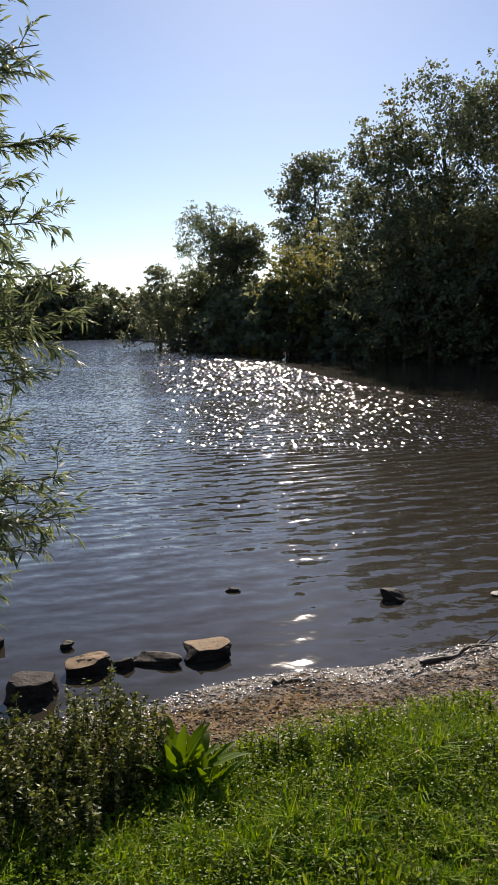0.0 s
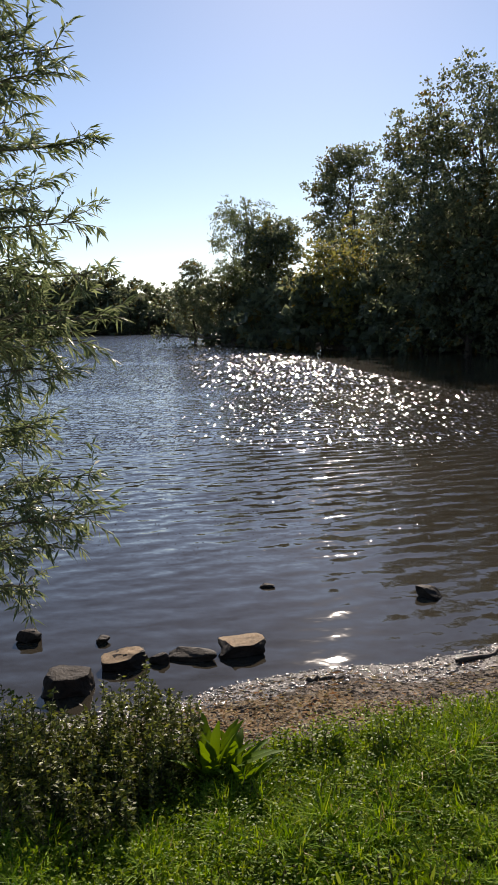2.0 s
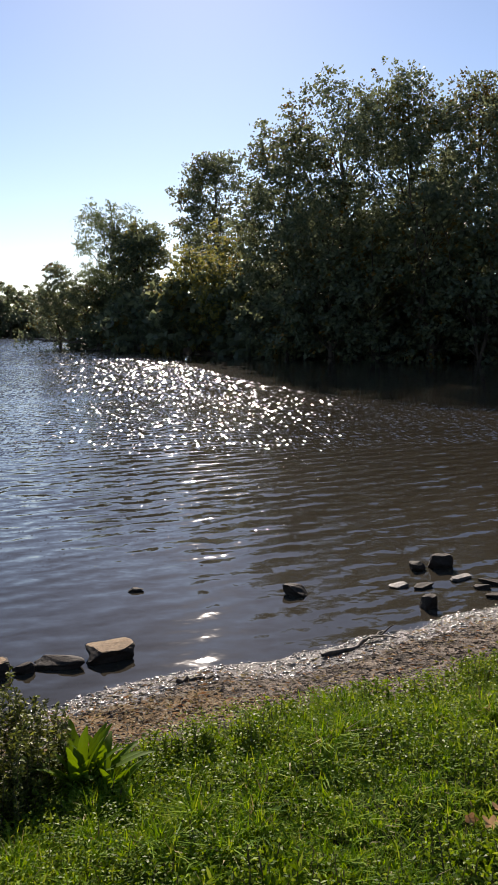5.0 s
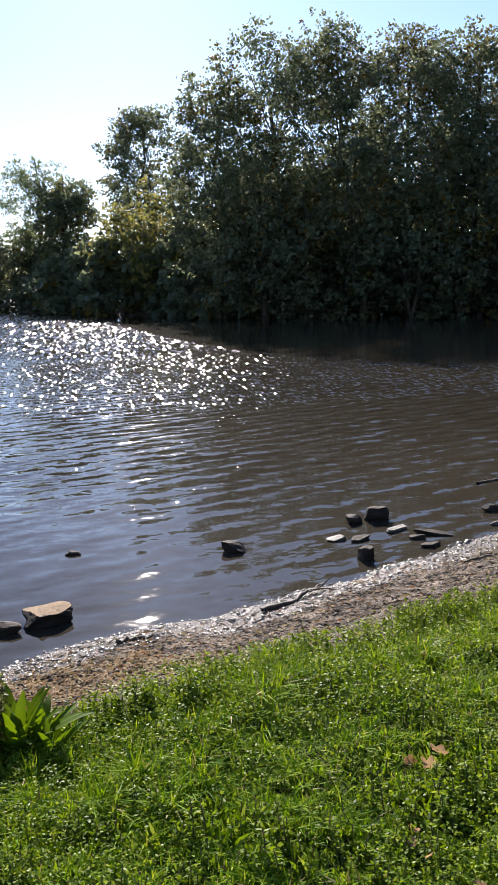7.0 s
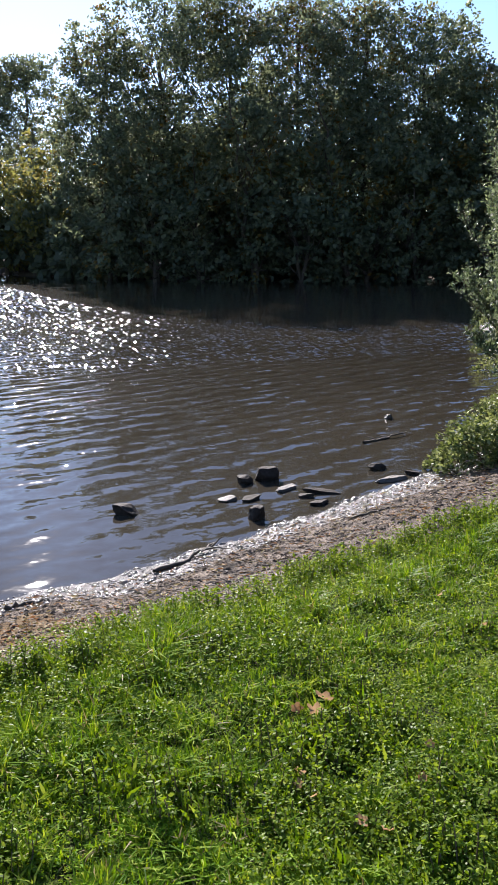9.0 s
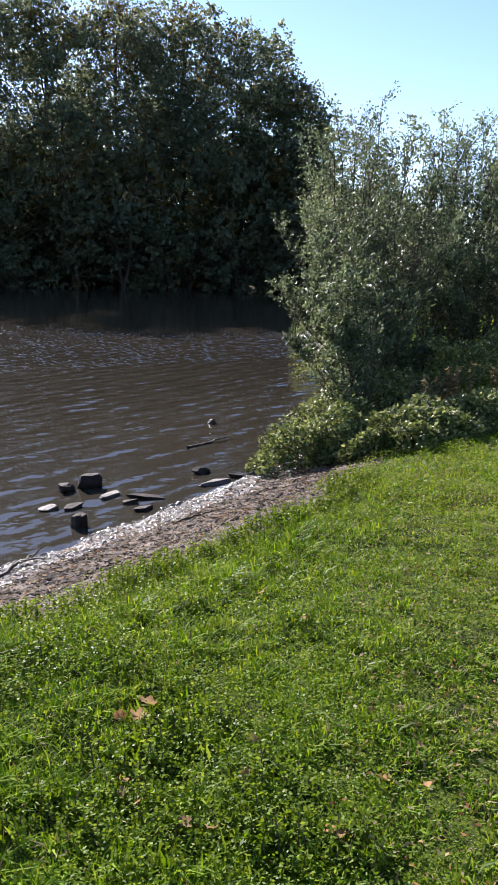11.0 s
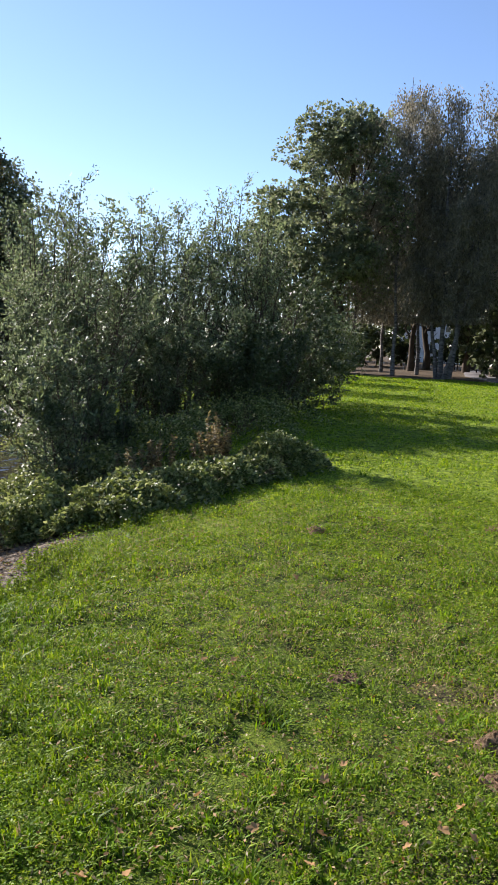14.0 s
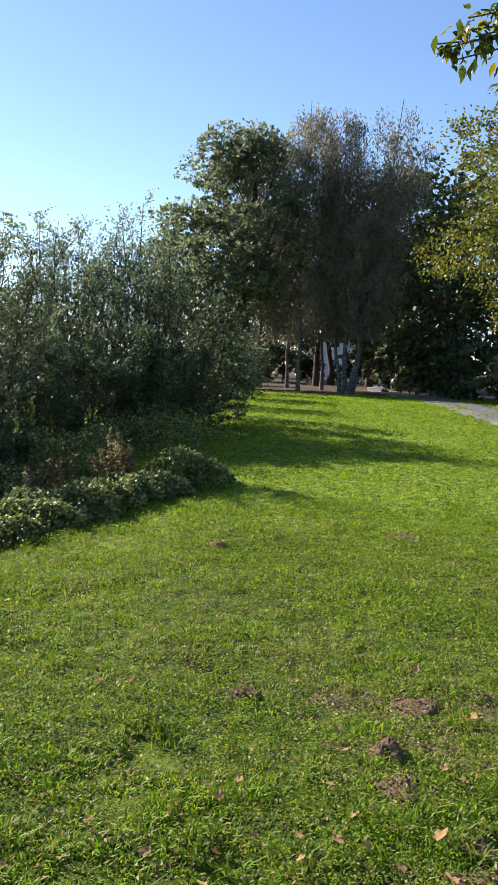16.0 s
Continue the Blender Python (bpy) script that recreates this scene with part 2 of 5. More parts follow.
M_WATER = water_mat()
G = lambda *c: [tuple(v) for v in c]
M_GRASS = leaf_mat("grass_blade", G((0.044, 0.104, 0.008), (0.118, 0.232, 0.014), (0.20, 0.325, 0.024), (0.31, 0.37, 0.05)), 0.45, 0.5, 0.6, 0.10)
M_DRYGRASS = leaf_mat("dry_grass", G((0.15, 0.125, 0.045), (0.24, 0.20, 0.08), (0.35, 0.29, 0.14)), 0.35, 0.6)
M_WEED = leaf_mat("weed_leaf", G((0.06, 0.115, 0.010), (0.135, 0.215, 0.020), (0.25, 0.32, 0.05)), 0.4, 0.45, 0.4, 0.09)
M_HERB = leaf_mat("herb_leaf", G((0.025, 0.032, 0.008), (0.07, 0.088, 0.017), (0.24, 0.27, 0.055)), 0.28, 0.5, 0.3, 0.16)
M_DOCK = leaf_mat("dock_leaf", G((0.06, 0.115, 0.012), (0.13, 0.21, 0.02)), 0.38, 0.5, 0.0, 0.12)
M_BRAMBLE = leaf_mat("bramble_leaf", G((0.045, 0.065, 0.018), (0.12, 0.155, 0.042), (0.30, 0.33, 0.14)), 0.35, 0.5, 0.3, 0.25)
M_OAK = leaf_mat("oak_leaf", G((0.07, 0.09, 0.05), (0.12, 0.145, 0.08), (0.17, 0.19, 0.10)), 0.55, 0.5, 0.5, 0.45)
# oak leaf with shade put into its colour, for shaded trees and bushes
M_SHADE = leaf_mat("shaded_leaf", G((0.028, 0.042, 0.016), (0.05, 0.072, 0.026), (0.09, 0.11, 0.04)), 0.2, 0.45, 0.4, 0.35)
M_OAKDRY = leaf_mat("turning_leaf", G((0.06, 0.055, 0.014), (0.11, 0.09, 0.02), (0.18, 0.11, 0.02)), 0.4, 0.5, 0.4)
M_YELLOWISH = leaf_mat("yellowing_leaf", G((0.13, 0.14, 0.04), (0.2, 0.2, 0.055), (0.27, 0.24, 0.07)), 0.55, 0.5, 0.4)
M_WILLOW = leaf_mat("willow_leaf", G((0.072, 0.10, 0.045), (0.135, 0.172, 0.078), (0.225, 0.26, 0.135)), 0.5, 0.45, 0.3, 0.35)
M_GREYWILLOW = leaf_mat("sallow_leaf", G((0.04, 0.058, 0.026), (0.09, 0.122, 0.058), (0.19, 0.23, 0.13)), 0.42, 0.45, 0.4, 0.3)
M_BIRCHLEAF = leaf_mat("birch_leaf", G((0.10, 0.096, 0.066), (0.155, 0.146, 0.10), (0.21, 0.195, 0.13)), 0.45, 0.5, 0.5)
M_MAPLE = leaf_mat("maple_leaf", G((0.05, 0.08, 0.014), (0.09, 0.115, 0.018), (0.13, 0.135, 0.022), (0.20, 0.175, 0.03)), 0.4, 0.5, 0.8, 0.25)
M_ORANGE = leaf_mat("orange_leaf", G((0.22, 0.12, 0.025), (0.34, 0.19, 0.04), (0.30, 0.22, 0.07)), 0.45, 0.5)
M_OVER = leaf_mat("broad_leaf", G((0.03, 0.05, 0.01), (0.08, 0.11, 0.015), (0.25, 0.22, 0.02)), 0.35, 0.4, 0.0, 0.35, True)
M_FALLEN = leaf_mat("fallen_leaf_brown", G((0.20, 0.09, 0.03), (0.33, 0.19, 0.08), (0.44, 0.33, 0.20)), 0.2, 0.85, 0.0, 0.05)
M_STRAW = leaf_mat("dry_stalk", G((0.09, 0.068, 0.036), (0.16, 0.13, 0.06), (0.26, 0.22, 0.09)), 0.35, 0.7)

# ---- mesh helpers ----
def raw_mesh(name, verts, faces, mats, index=None, smooth=False):
    """A mesh from arrays; every face has the same number of corners."""
    me = bpy.data.meshes.new(name)
    V, F = np.asarray(verts, np.float32), np.asarray(faces, np.int32)
    me.vertices.add(len(V))
    me.vertices.foreach_set("co", V.ravel())
    me.loops.add(F.size)
    me.loops.foreach_set("vertex_index", F.ravel())
    me.polygons.add(len(F))
    me.polygons.foreach_set("loop_start", np.arange(len(F), dtype=np.int32) * F.shape[1])
    for m in mats:
        me.materials.append(m)
    if index is not None:
        me.polygons.foreach_set("material_index", np.asarray(index, np.int32))
    if smooth:
        me.polygons.foreach_set("use_smooth", np.ones(len(F), bool))
    me.update(calc_edges=True)
    return me


def part(name, me, parent, label=""):
    ob = new(name, me)
    ob.parent = parent
    return tagged(ob, label, kind="stuff" if name in ("foliage", "stalk", "crown", "branchwork") else "")


def unit(v):
    return v / np.maximum(1e-9, np.linalg.norm(v, axis=-1, keepdims=True))


def leaf_arrays(rng, P, D, length, width, fold=0.25, droop=0.0):
    """Diamond leaves with a bent midrib, one island each: base, side, tip, side."""
    n = len(P)
    D = unit(D)
    side = unit(np.cross(D, unit(rng.normal(size=(n, 3)) * 0.8 + np.array([0, 0, 1.0]))))
    up = np.cross(side, D)
    L = (np.asarray(length) * rng.uniform(0.7, 1.25, n))[:, None]
    Wd = (np.asarray(width) * rng.uniform(0.75, 1.2, n))[:, None] * 0.5
    mid = P + D * L * 0.48 + up * Wd * fold
    V = np.stack([P, mid + side * Wd, P + D * L - np.array([0, 0, 1.0]) * L * droop, mid - side * Wd - up * Wd * fold * 0.6], 1).reshape(-1, 3)
    return V, np.arange(4 * n).reshape(n, 4)


def blades_mesh(name, rng, P, height, width, mats, lean=0.5, idx=None):
    """Grass blades, each a strip bent half-way, one island each."""
    n = len(P)
    a = rng.uniform(0, 2 * np.pi, n)
    d = np.stack([np.cos(a), np.sin(a), np.zeros(n)], 1)
    s = np.stack([-d[:, 1], d[:, 0], np.zeros(n)], 1)
    h = (np.asarray(height) * rng.uniform(0.5, 1.35, n))[:, None]
    w = (np.asarray(width) * rng.uniform(0.6, 1.3, n))[:, None] * 0.5
    k = (lean * rng.uniform(0.2, 1.3, n))[:, None]
    z = np.array([0, 0, 1.0])
    m = P + z * h * 0.5 + d * h * k * 0.28
    t = P + z * h * (1.0 - 0.25 * k) + d * h * k
    V = np.stack([P, m + s * w, t, m - s * w], 1).reshape(-1, 3)
    return raw_mesh(name, V, np.arange(4 * n).reshape(n, 4), mats, idx)


def tube(path, radii, sides=7):
    """A tapered tube along points, as arrays."""
    path, radii = np.asarray(path, float), np.asarray(radii, float)
    tan = unit(np.gradient(path, axis=0))
    ref = np.array([1.0, 0, 0]) if abs(tan[0, 0]) < 0.8 else np.array([0, 1.0, 0])
    u = unit(ref - tan * (tan @ ref)[:, None])
    v = np.cross(tan, u)
    a = np.linspace(0, 2 * np.pi, sides, endpoint=False)
    V = path[:, None] + radii[:, None, None] * (np.cos(a)[None, :, None] * u[:, None] + np.sin(a)[None, :, None] * v[:, None])
    k = len(path)
    i, j = np.meshgrid(np.arange(k - 1), np.arange(sides), indexing="ij")
    F = np.stack([i * sides + j, i * sides + (j + 1) % sides, (i + 1) * sides + (j + 1) % sides, (i + 1) * sides + j], -1).reshape(-1, 4)
    return V.reshape(-1, 3), F


def join(pieces):
    V, F, k = [], [], 0
    for v, f in pieces:
        V.append(v)
        F.append(f + k)
        k += len(v)
    return np.concatenate(V), np.concatenate(F)


def bent(rng, a, b, steps=6, sag=0.0, wild=0.08):
    """A wavering line from a to b."""
    a, b = np.asarray(a, float), np.asarray(b, float)
    s = np.linspace(0, 1, steps)[:, None]
    ln = np.linalg.norm(b - a)
    mid = rng.normal(size=(steps, 3)) * wild * ln * (s * (1 - s) * 2.5)
    return a + (b - a) * s + mid + np.array([0, 0, 1.0]) * (s * (1 - s)) * ln * sag


# ---- lie of the land ----
WATER = -0.55
NEAR_X, NEAR_Y = [-300, -40, -6, -2.2, -0.8, -0.3, 0.3, 0.7, 1.7, 2.6, 4.5, 6.3, 9.5, 12.6, 16.5, 22, 34, 46], [-30, 6, 3.6, 4.0, 4.4, 4.75, 4.95, 4.92, 5.4, 5.8, 6.7, 8.0, 13.0, 18.5, 22.5, 27, 32, 35]
FAR_X, FAR_Y = [-300, -60, -14, -8.5, -4, 1, 6, 12, 20, 30, 38, 46], [150, 165, 178, 84, 74, 66, 56, 49, 45, 42, 39, 36]


def wave(x, y, s):
    return np.sin(x * s + 1.3 * np.sin(y * s * 0.7)) * np.sin(y * s * 1.1 + 1.7 * np.sin(x * s * 0.6 + 2))


def off_line(x, y, lx, ly):
    """Distance from a shore line."""
    best = np.full(np.shape(x), 1e9)
    for k in range(len(lx) - 1):
        dx, dy = lx[k + 1] - lx[k], ly[k + 1] - ly[k]
        t = np.clip(((x - lx[k]) * dx + (y - ly[k]) * dy) / (dx * dx + dy * dy), 0, 1)
        best = np.minimum(best, np.hypot(x - lx[k] - t * dx, y - ly[k] - t * dy))
    return best


def inland(x, y):
    """Metres from the water's edge, negative on the water."""
    x, y = np.asarray(x, float), np.asarray(y, float)
    near = off_line(x, y, NEAR_X, NEAR_Y) * np.sign(np.interp(x, NEAR_X, NEAR_Y) - y)
    far = off_line(x, y, FAR_X, FAR_Y) * np.sign(y - np.interp(x, FAR_X, FAR_Y))
    return np.where(x > 46, np.maximum(3.0, np.minimum(np.abs(near), np.abs(far))), np.maximum(near, far))


def land(x, y):
    """Height of the ground."""
    x, y = np.asarray(x, float), np.asarray(y, float)
    s = inland(x, y) - 0.05 * wave(x, y, 3.1)
    up = np.interp(s, [-40, -6, -0.8, 0, 0.45, 0.95, 1.25, 2.0, 3.2, 8, 30, 300], [-3, -1.6, -0.26, 0, 0.10, 0.22, 0.33, 0.46, 0.53, 0.56, 0.75, 1.6])
    z = WATER + up
    z = np.where(s > 1.2, z + 0.018 * wave(x, y, 2.3) + 0.012 * wave(x + 4, y, 5.1), z)
    return np.where((s > 0) & (s < 1.3), z + 0.008 * wave(x, y, 9.0), z)


def brow(x):
    """How much farther back the turf begins along the shore."""
    return np.interp(x, [-0.5, 0.1, 0.5, 0.9, 1.5, 2.7, 3.5, 4.2, 5], [0, 0.22, 0.15, 0.0, 0.12, 0.28, 0.22, 0.0, 0.0])


def build_ground():
    n = 236
    u = np.linspace(-1, 1, n)
    gx, gy = 1.5 + 1.1 * np.sinh(6.9 * u), 3.7 + 1.1 * np.sinh(6.9 * u)
    X, Y = np.meshgrid(gx, gy, indexing="xy")
    Z = land(X, Y)
    V = np.stack([X, Y, Z], -1).reshape(-1, 3)
    i, j = np.meshgrid(np.arange(n - 1), np.arange(n - 1), indexing="ij")
    F = np.stack([i * n + j, i * n + j + 1, (i + 1) * n + j + 1, (i + 1) * n + j], -1).reshape(-1, 4)
    C = V[F].mean(1)
    s = inland(C[:, 0], C[:, 1]) + 0.12 * wave(C[:, 0], C[:, 1], 4.0)
    idx = np.zeros(len(F), int)
    thin = (0.5 + 0.5 * wave(C[:, 0], C[:, 1], 1.9) + 0.25 * wave(C[:, 0], C[:, 1], 6.3)) * np.clip((C[:, 0] - C[:, 1] * 0.6 - 0.6) / 2.0, 0, 1) * np.clip((6.0 - np.hypot(C[:, 0], C[:, 1])) / 2.0, 0, 1)
    idx[np.hypot(C[:, 0], C[:, 1]) + 0.8 * wave(C[:, 0], C[:, 1], 2.0) > 7.0] = 7
    idx[thin > 0.76] = 6
    idx[s < 1.28 + brow(C[:, 0])] = 1
    idx[s < 0.42] = 2
    idx[(np.hypot((C[:, 0] + 0.05) / 0.75, (C[:, 1] - 3.95) / 0.38) + 0.25 * wave(C[:, 0], C[:, 1], 6.0) < 1) & (s < 1.35)] = 3
    idx[s < -0.25] = 4
    far = (C[:, 1] > np.interp(C[:, 0], FAR_X, FAR_Y)) & (C[:, 0] < 46)
    idx[far] = 5
    idx[(C[:, 0] > 14) & (C[:, 0] * 0.872 + C[:, 1] * 0.49 > 44)] = 5
    ob = new("ground", raw_mesh("ground", V, F, [M_TURF, M_SHORE, M_WET, M_LITTERGROUND, M_BED, M_WOODFLOOR, M_THATCH, M_MOWN], idx, True))
    tagged(ob, "grassy bank sloping to a stony shore, woodland floor beyond", "ground", kind="structure")
    V = [(-420, -60, WATER), (60, -60, WATER), (60, 260, WATER), (-420, 260, WATER)]
    ob = new("water", raw_mesh("water", V, [(0, 1, 2, 3)], [M_WATER]))
    tagged(ob, "brown pond water with wind ripples and sun glitter", "water", kind="structure")


build_ground()


def build_path():
    """Tarmac footpath with a crumbled edge."""
    line = np.array([(60, 26), (48, 20.5), (37.5, 13.2), (30, 8.9), (23.5, 5.3), (16, 1.0), (8, -5.5), (2, -12)], float)
    t = np.linspace(0, len(line) - 1, 90)
    c = np.stack([np.interp(t, np.arange(len(line)), line[:, k]) for k in (0, 1)], 1)
    d = unit(np.gradient(c, axis=0))
    s = np.stack([-d[:, 1], d[:, 0]], 1)
    rows = []
    for k, (o, dz) in enumerate(((-1.25, -0.02), (-1.2, 0.03), (-0.4, 0.045), (0.4, 0.045), (1.2, 0.03), (1.25, -0.02))):
        w = o + (0.05 * np.sin(t * 7 + k) if k in (0, 1, 4, 5) else 0)
        p = c + s * np.reshape(w, (-1, 1))
        rows.append(np.stack([p[:, 0], p[:, 1], land(p[:, 0], p[:, 1]) + dz], 1))
    V = np.stack(rows, 1).reshape(-1, 3)
    i, j = np.meshgrid(np.arange(89), np.arange(5), indexing="ij")
    F = np.stack([i * 6 + j, i * 6 + j + 1, (i + 1) * 6 + j + 1, (i + 1) * 6 + j], -1).reshape(-1, 4)
    tagged(new("path", raw_mesh("path", V, F, [M_ASPHALT], None, True)), "grey tarmac footpath curving along the grass", "path", kind="structure")


build_path()


# ---- trees ----
def crown_lobes(rng, c, r, n, size, flat=0.0):
    """Clumps spread through an ellipsoid, most of them near its skin."""
    d = unit(rng.normal(size=(n, 3)))
    q = rng.uniform(0.35, 1.0, n) ** 0.5
    p = np.asarray(c) + d * np.asarray(r) * q[:, None] * (1 - size * 0.6)
    return p, rng.uniform(0.6, 1.35, n) * size * float(np.mean(r))


def lobe_leaves(rng, p, r, n, squash=0.75, spray=13):
    """Leaves in sprays at the twig ends, with gaps between the sprays."""
    w = r ** 2 / np.sum(r ** 2)
    m = n // spray
    k = rng.choice(len(r), m, p=w)
    d = unit(rng.normal(size=(m, 3)))
    q = (rng.uniform(0.12, 1.0, m) ** 0.45)[:, None] * rng.uniform(0.75, 1.3, (m, 1))
    c = p[k] + d * r[k][:, None] * q * np.array([1, 1, squash])
    size = (r[k] * rng.uniform(0.08, 0.2, m))[:, None, None]
    P = c[:, None] + rng.normal(size=(m, spray, 3)) * size * np.array([1, 1, 0.6])
    return P.reshape(-1, 3), np.repeat(d, spray, 0)


def tree(name, at, height, crown, leaf, count, mats, seed, label, category="tree", bark=None, lobes=60, lobe=0.22, trunk_r=0.0, lean=(0, 0), droop=0.25, stems=1, group="", low=0.0, squash=0.75, limb_count=14):
    """crown: (centre height, radius across, radius up); leaf: (length, width). mats: (leaf, second leaf, share of second)."""
    rng = np.random.default_rng(seed)
    x, y = at
    root = new(name)
    root.location = (x, y, float(land(x, y)) - 0.05)
    ch, ra, rh = crown
    p, r = crown_lobes(rng, (lean[0], lean[1], ch), (ra, ra, rh), lobes, lobe)
    keep = p[:, 2] - r * 0.7 > low
    p, r = p[keep], r[keep]
    bark = bark or M_BARK
    tr = trunk_r or height * 0.018
    wood, limbs = [], []
    for k in range(stems):
        o = rng.normal(size=2) * (0.12 * ra if stems > 1 else 0.0)
        tip = np.array([lean[0] + rng.normal() * 0.35 * ra * (stems > 1), lean[1] + rng.normal() * 0.35 * ra * (stems > 1), ch + rh * rng.uniform(0.55, 0.8)])
        path = bent(rng, (o[0], o[1], 0), tip, 10, 0, 0.035)
        s = np.linspace(0, 1, 10)
        rad = tr * (1 - 0.85 * s) * (1 + 0.5 * np.exp(-s * 18)) / math.sqrt(stems)
        wood.append(tube(path, rad, 9))
        m = len(p) // stems
        for c, cr in zip(p[k * m:(k + 1) * m][:limb_count], r[k * m:(k + 1) * m][:limb_count]):
            q = np.clip((c[2] / tip[2]) * 0.8 - 0.12, 0.12, 0.9)
            f = np.array([np.interp(q, s, path[:, a]) for a in range(3)])
            limbs.append(tube(bent(rng, f, c, 6, 0.1, 0.06), np.linspace(0.42, 0.08, 6) * np.interp(q, s, rad), 5))
    part("trunk", raw_mesh("trunk", *join(wood), [bark], None, True), root)
    part("branchwork", raw_mesh("branchwork", *join(limbs), [bark], None, True), root)
    P, D = lobe_leaves(rng, p, r, count, squash)
    D = D + rng.normal(size=D.shape) * 0.6 - np.array([0, 0, droop])
    V, F = leaf_arrays(rng, P, D, leaf[0], leaf[1])
    idx = None
    ml = [mats[0]]
    if len(mats) > 1:
        ml.append(mats[1])
        tone = wave(P[:, 0] + seed, P[:, 1] + P[:, 2], 1.1 / max(0.3, ra / 3)) + rng.normal(size=len(P)) * 0.35
        idx = (tone > np.quantile(tone, 1 - mats[2])).astype(int)
    part("crown", raw_mesh("crown", V, F, ml, idx), root)
    return tagged(root, label, category, group)


def polar(az, d):
    return -d * math.sin(radians(az)), d * math.cos(radians(az))


def weeping(name, at, height, crown, leaf, count, mat, seed, label, bark, trunk_r=0.14, lean=(0, 0), strands=420, group="", low=2.0):
    """Birch: upright stem, arching limbs and hanging strings of small leaves."""
    rng = np.random.default_rng(seed)
    root = new(name)
    root.location = (*at, float(land(*at)) - 0.05)
    ch, ra, rh = crown
    path = bent(rng, (0, 0, 0), (lean[0], lean[1], height * 0.94), 12, 0, 0.02)
    s = np.linspace(0, 1, 12)
    rad = trunk_r * (1 - 0.88 * s) * (1 + 0.4 * np.exp(-s * 20))
    part("trunk", raw_mesh("trunk", *tube(path, rad, 10), [bark], None, True), root)
    limbs, starts = [], []
    for k in range(60):
        q = rng.uniform(0.17, 0.96)
        f = np.array([np.interp(q, s, path[:, a]) for a in range(3)])
        a = rng.uniform(0, 2 * np.pi)
        reach = ra * rng.uniform(0.5, 1.05) * math.sqrt(max(0.08, 1 - ((f[2] + ra * 0.35 - ch) / (rh * 1.08)) ** 2)) if abs(f[2] + ra * 0.35 - ch) < rh * 1.07 else ra * 0.25
        reach *= 1 - 0.4 * q ** 3
        e = f + np.array([math.cos(a) * reach, math.sin(a) * reach, reach * rng.uniform(0.35, 0.9) * (1 - 0.5 * q ** 4)])
        pth = bent(rng, f, e, 7, 0.25, 0.05)
        limbs.append(tube(pth, np.linspace(0.35, 0.06, 7) * np.interp(q, s, rad), 5))
        starts.append(pth)
    part("branchwork", raw_mesh("branchwork", *join(limbs), [bark], None, True), root)
    P, D = [], []
    per = max(4, count // strands)
    for k in range(strands):
        pth = starts[rng.integers(len(starts))]
        o = pth[rng.integers(2, 7)] + rng.normal(size=3) * 0.22
        ln = rng.uniform(0.6, 2.6) * ra / 3.0
        t = rng.uniform(0, 1, per)
        sway = rng.normal(size=2) * 0.25
        q = o + np.stack([sway[0] * t, sway[1] * t, -ln * t], 1) + rng.normal(size=(per, 3)) * 0.09
        q = q[q[:, 2] > low]
        P.append(q)
        D.append(rng.normal(size=q.shape) * 0.4 - np.array([0, 0, 1.0]))
    V, F = leaf_arrays(rng, np.concatenate(P), np.concatenate(D), leaf[0], leaf[1])
    part("crown", raw_mesh("crown", V, F, [mat]), root)
    return tagged(root, label, "tree", group)


WOOD = "trees of the far wood"
# the wood across the water: (azimuth, distance, top elevation, crown width, kind, seed)
for az, d, e, ra, kind, sd in (
        (-9.8, 53, 14.3, 4.2, 0, 1), (-13.6, 51, 16.9, 5.8, 0, 2), (-17.4, 52, 16.0, 4.8, 0, 3), (-22.2, 54, 15.4, 4.2, 1, 4),
        (-26.2, 51, 16.2, 5.2, 0, 5), (-30.2, 49, 15.4, 5.0, 0, 6), (-33.0, 48, 12.6, 3.0, 0, 7), (-4.6, 96, 11.6, 5.6, 3, 8),
        (-19.6, 60, 11.6, 3.8, 0, 9), (-36.0, 58, 9.2, 4.5, 0, 10)):
    top = 1.6 + d * math.tan(radians(e)) + 0.55
    rh = top * 0.42
    tree("oak_tree", polar(az, d), top, (top - rh, ra, rh), (0.2, 0.14) if kind < 3 else (0.29, 0.21), (25000 if d < 56 else 9000) if kind < 3 else 21000, (M_OAK, M_OAKDRY, 0.06) if kind in (0, 3) else (M_OAK, M_OAKDRY, 0.3), sd,
         "tall dark oak at the wooded water's edge", "tree", lobes=95, lobe=0.2, group=WOOD, low=1.0)
# lower trees along the far bank
for az, d, e, ra, kind, sd in (
        (-5.7, 58.5, 6.6, 3.0, 2, 21), (-3.2, 62, 5.8, 2.8, 2, 22), (-9.5, 51, 7.6, 3.6, 0, 23), (-12.5, 48, 10.8, 3.6, 0, 24), (-15.8, 47, 8.0, 3.6, 0, 25),
        (-19.2, 47, 12.2, 3.6, 0, 26), (-22.8, 46, 8.8, 3.6, 0, 27), (-26.4, 46, 12.4, 3.6, 0, 28), (-30.2, 45.5, 8.6, 3.6, 0, 29), (-34.2, 45.5, 9.6, 3.4, 0, 30), (-38, 47, 6.4, 3.4, 0, 31)):
    top = 1.6 + d * math.tan(radians(e)) + 0.55
    tree("bank_tree", polar(az, d), top, (top * 0.5, ra, top * 0.52), (0.29, 0.2), 5500, (M_YELLOWISH, M_OAK, 0.3) if kind == 2 else (M_OAK, M_OAKDRY, 0.12), sd,
         "yellowing bushy tree low on the far bank" if kind == 2 else "dark bushy tree low on the far bank", "tree", lobes=60, lobe=0.26, group="trees along the far bank", low=-1.0, stems=2)


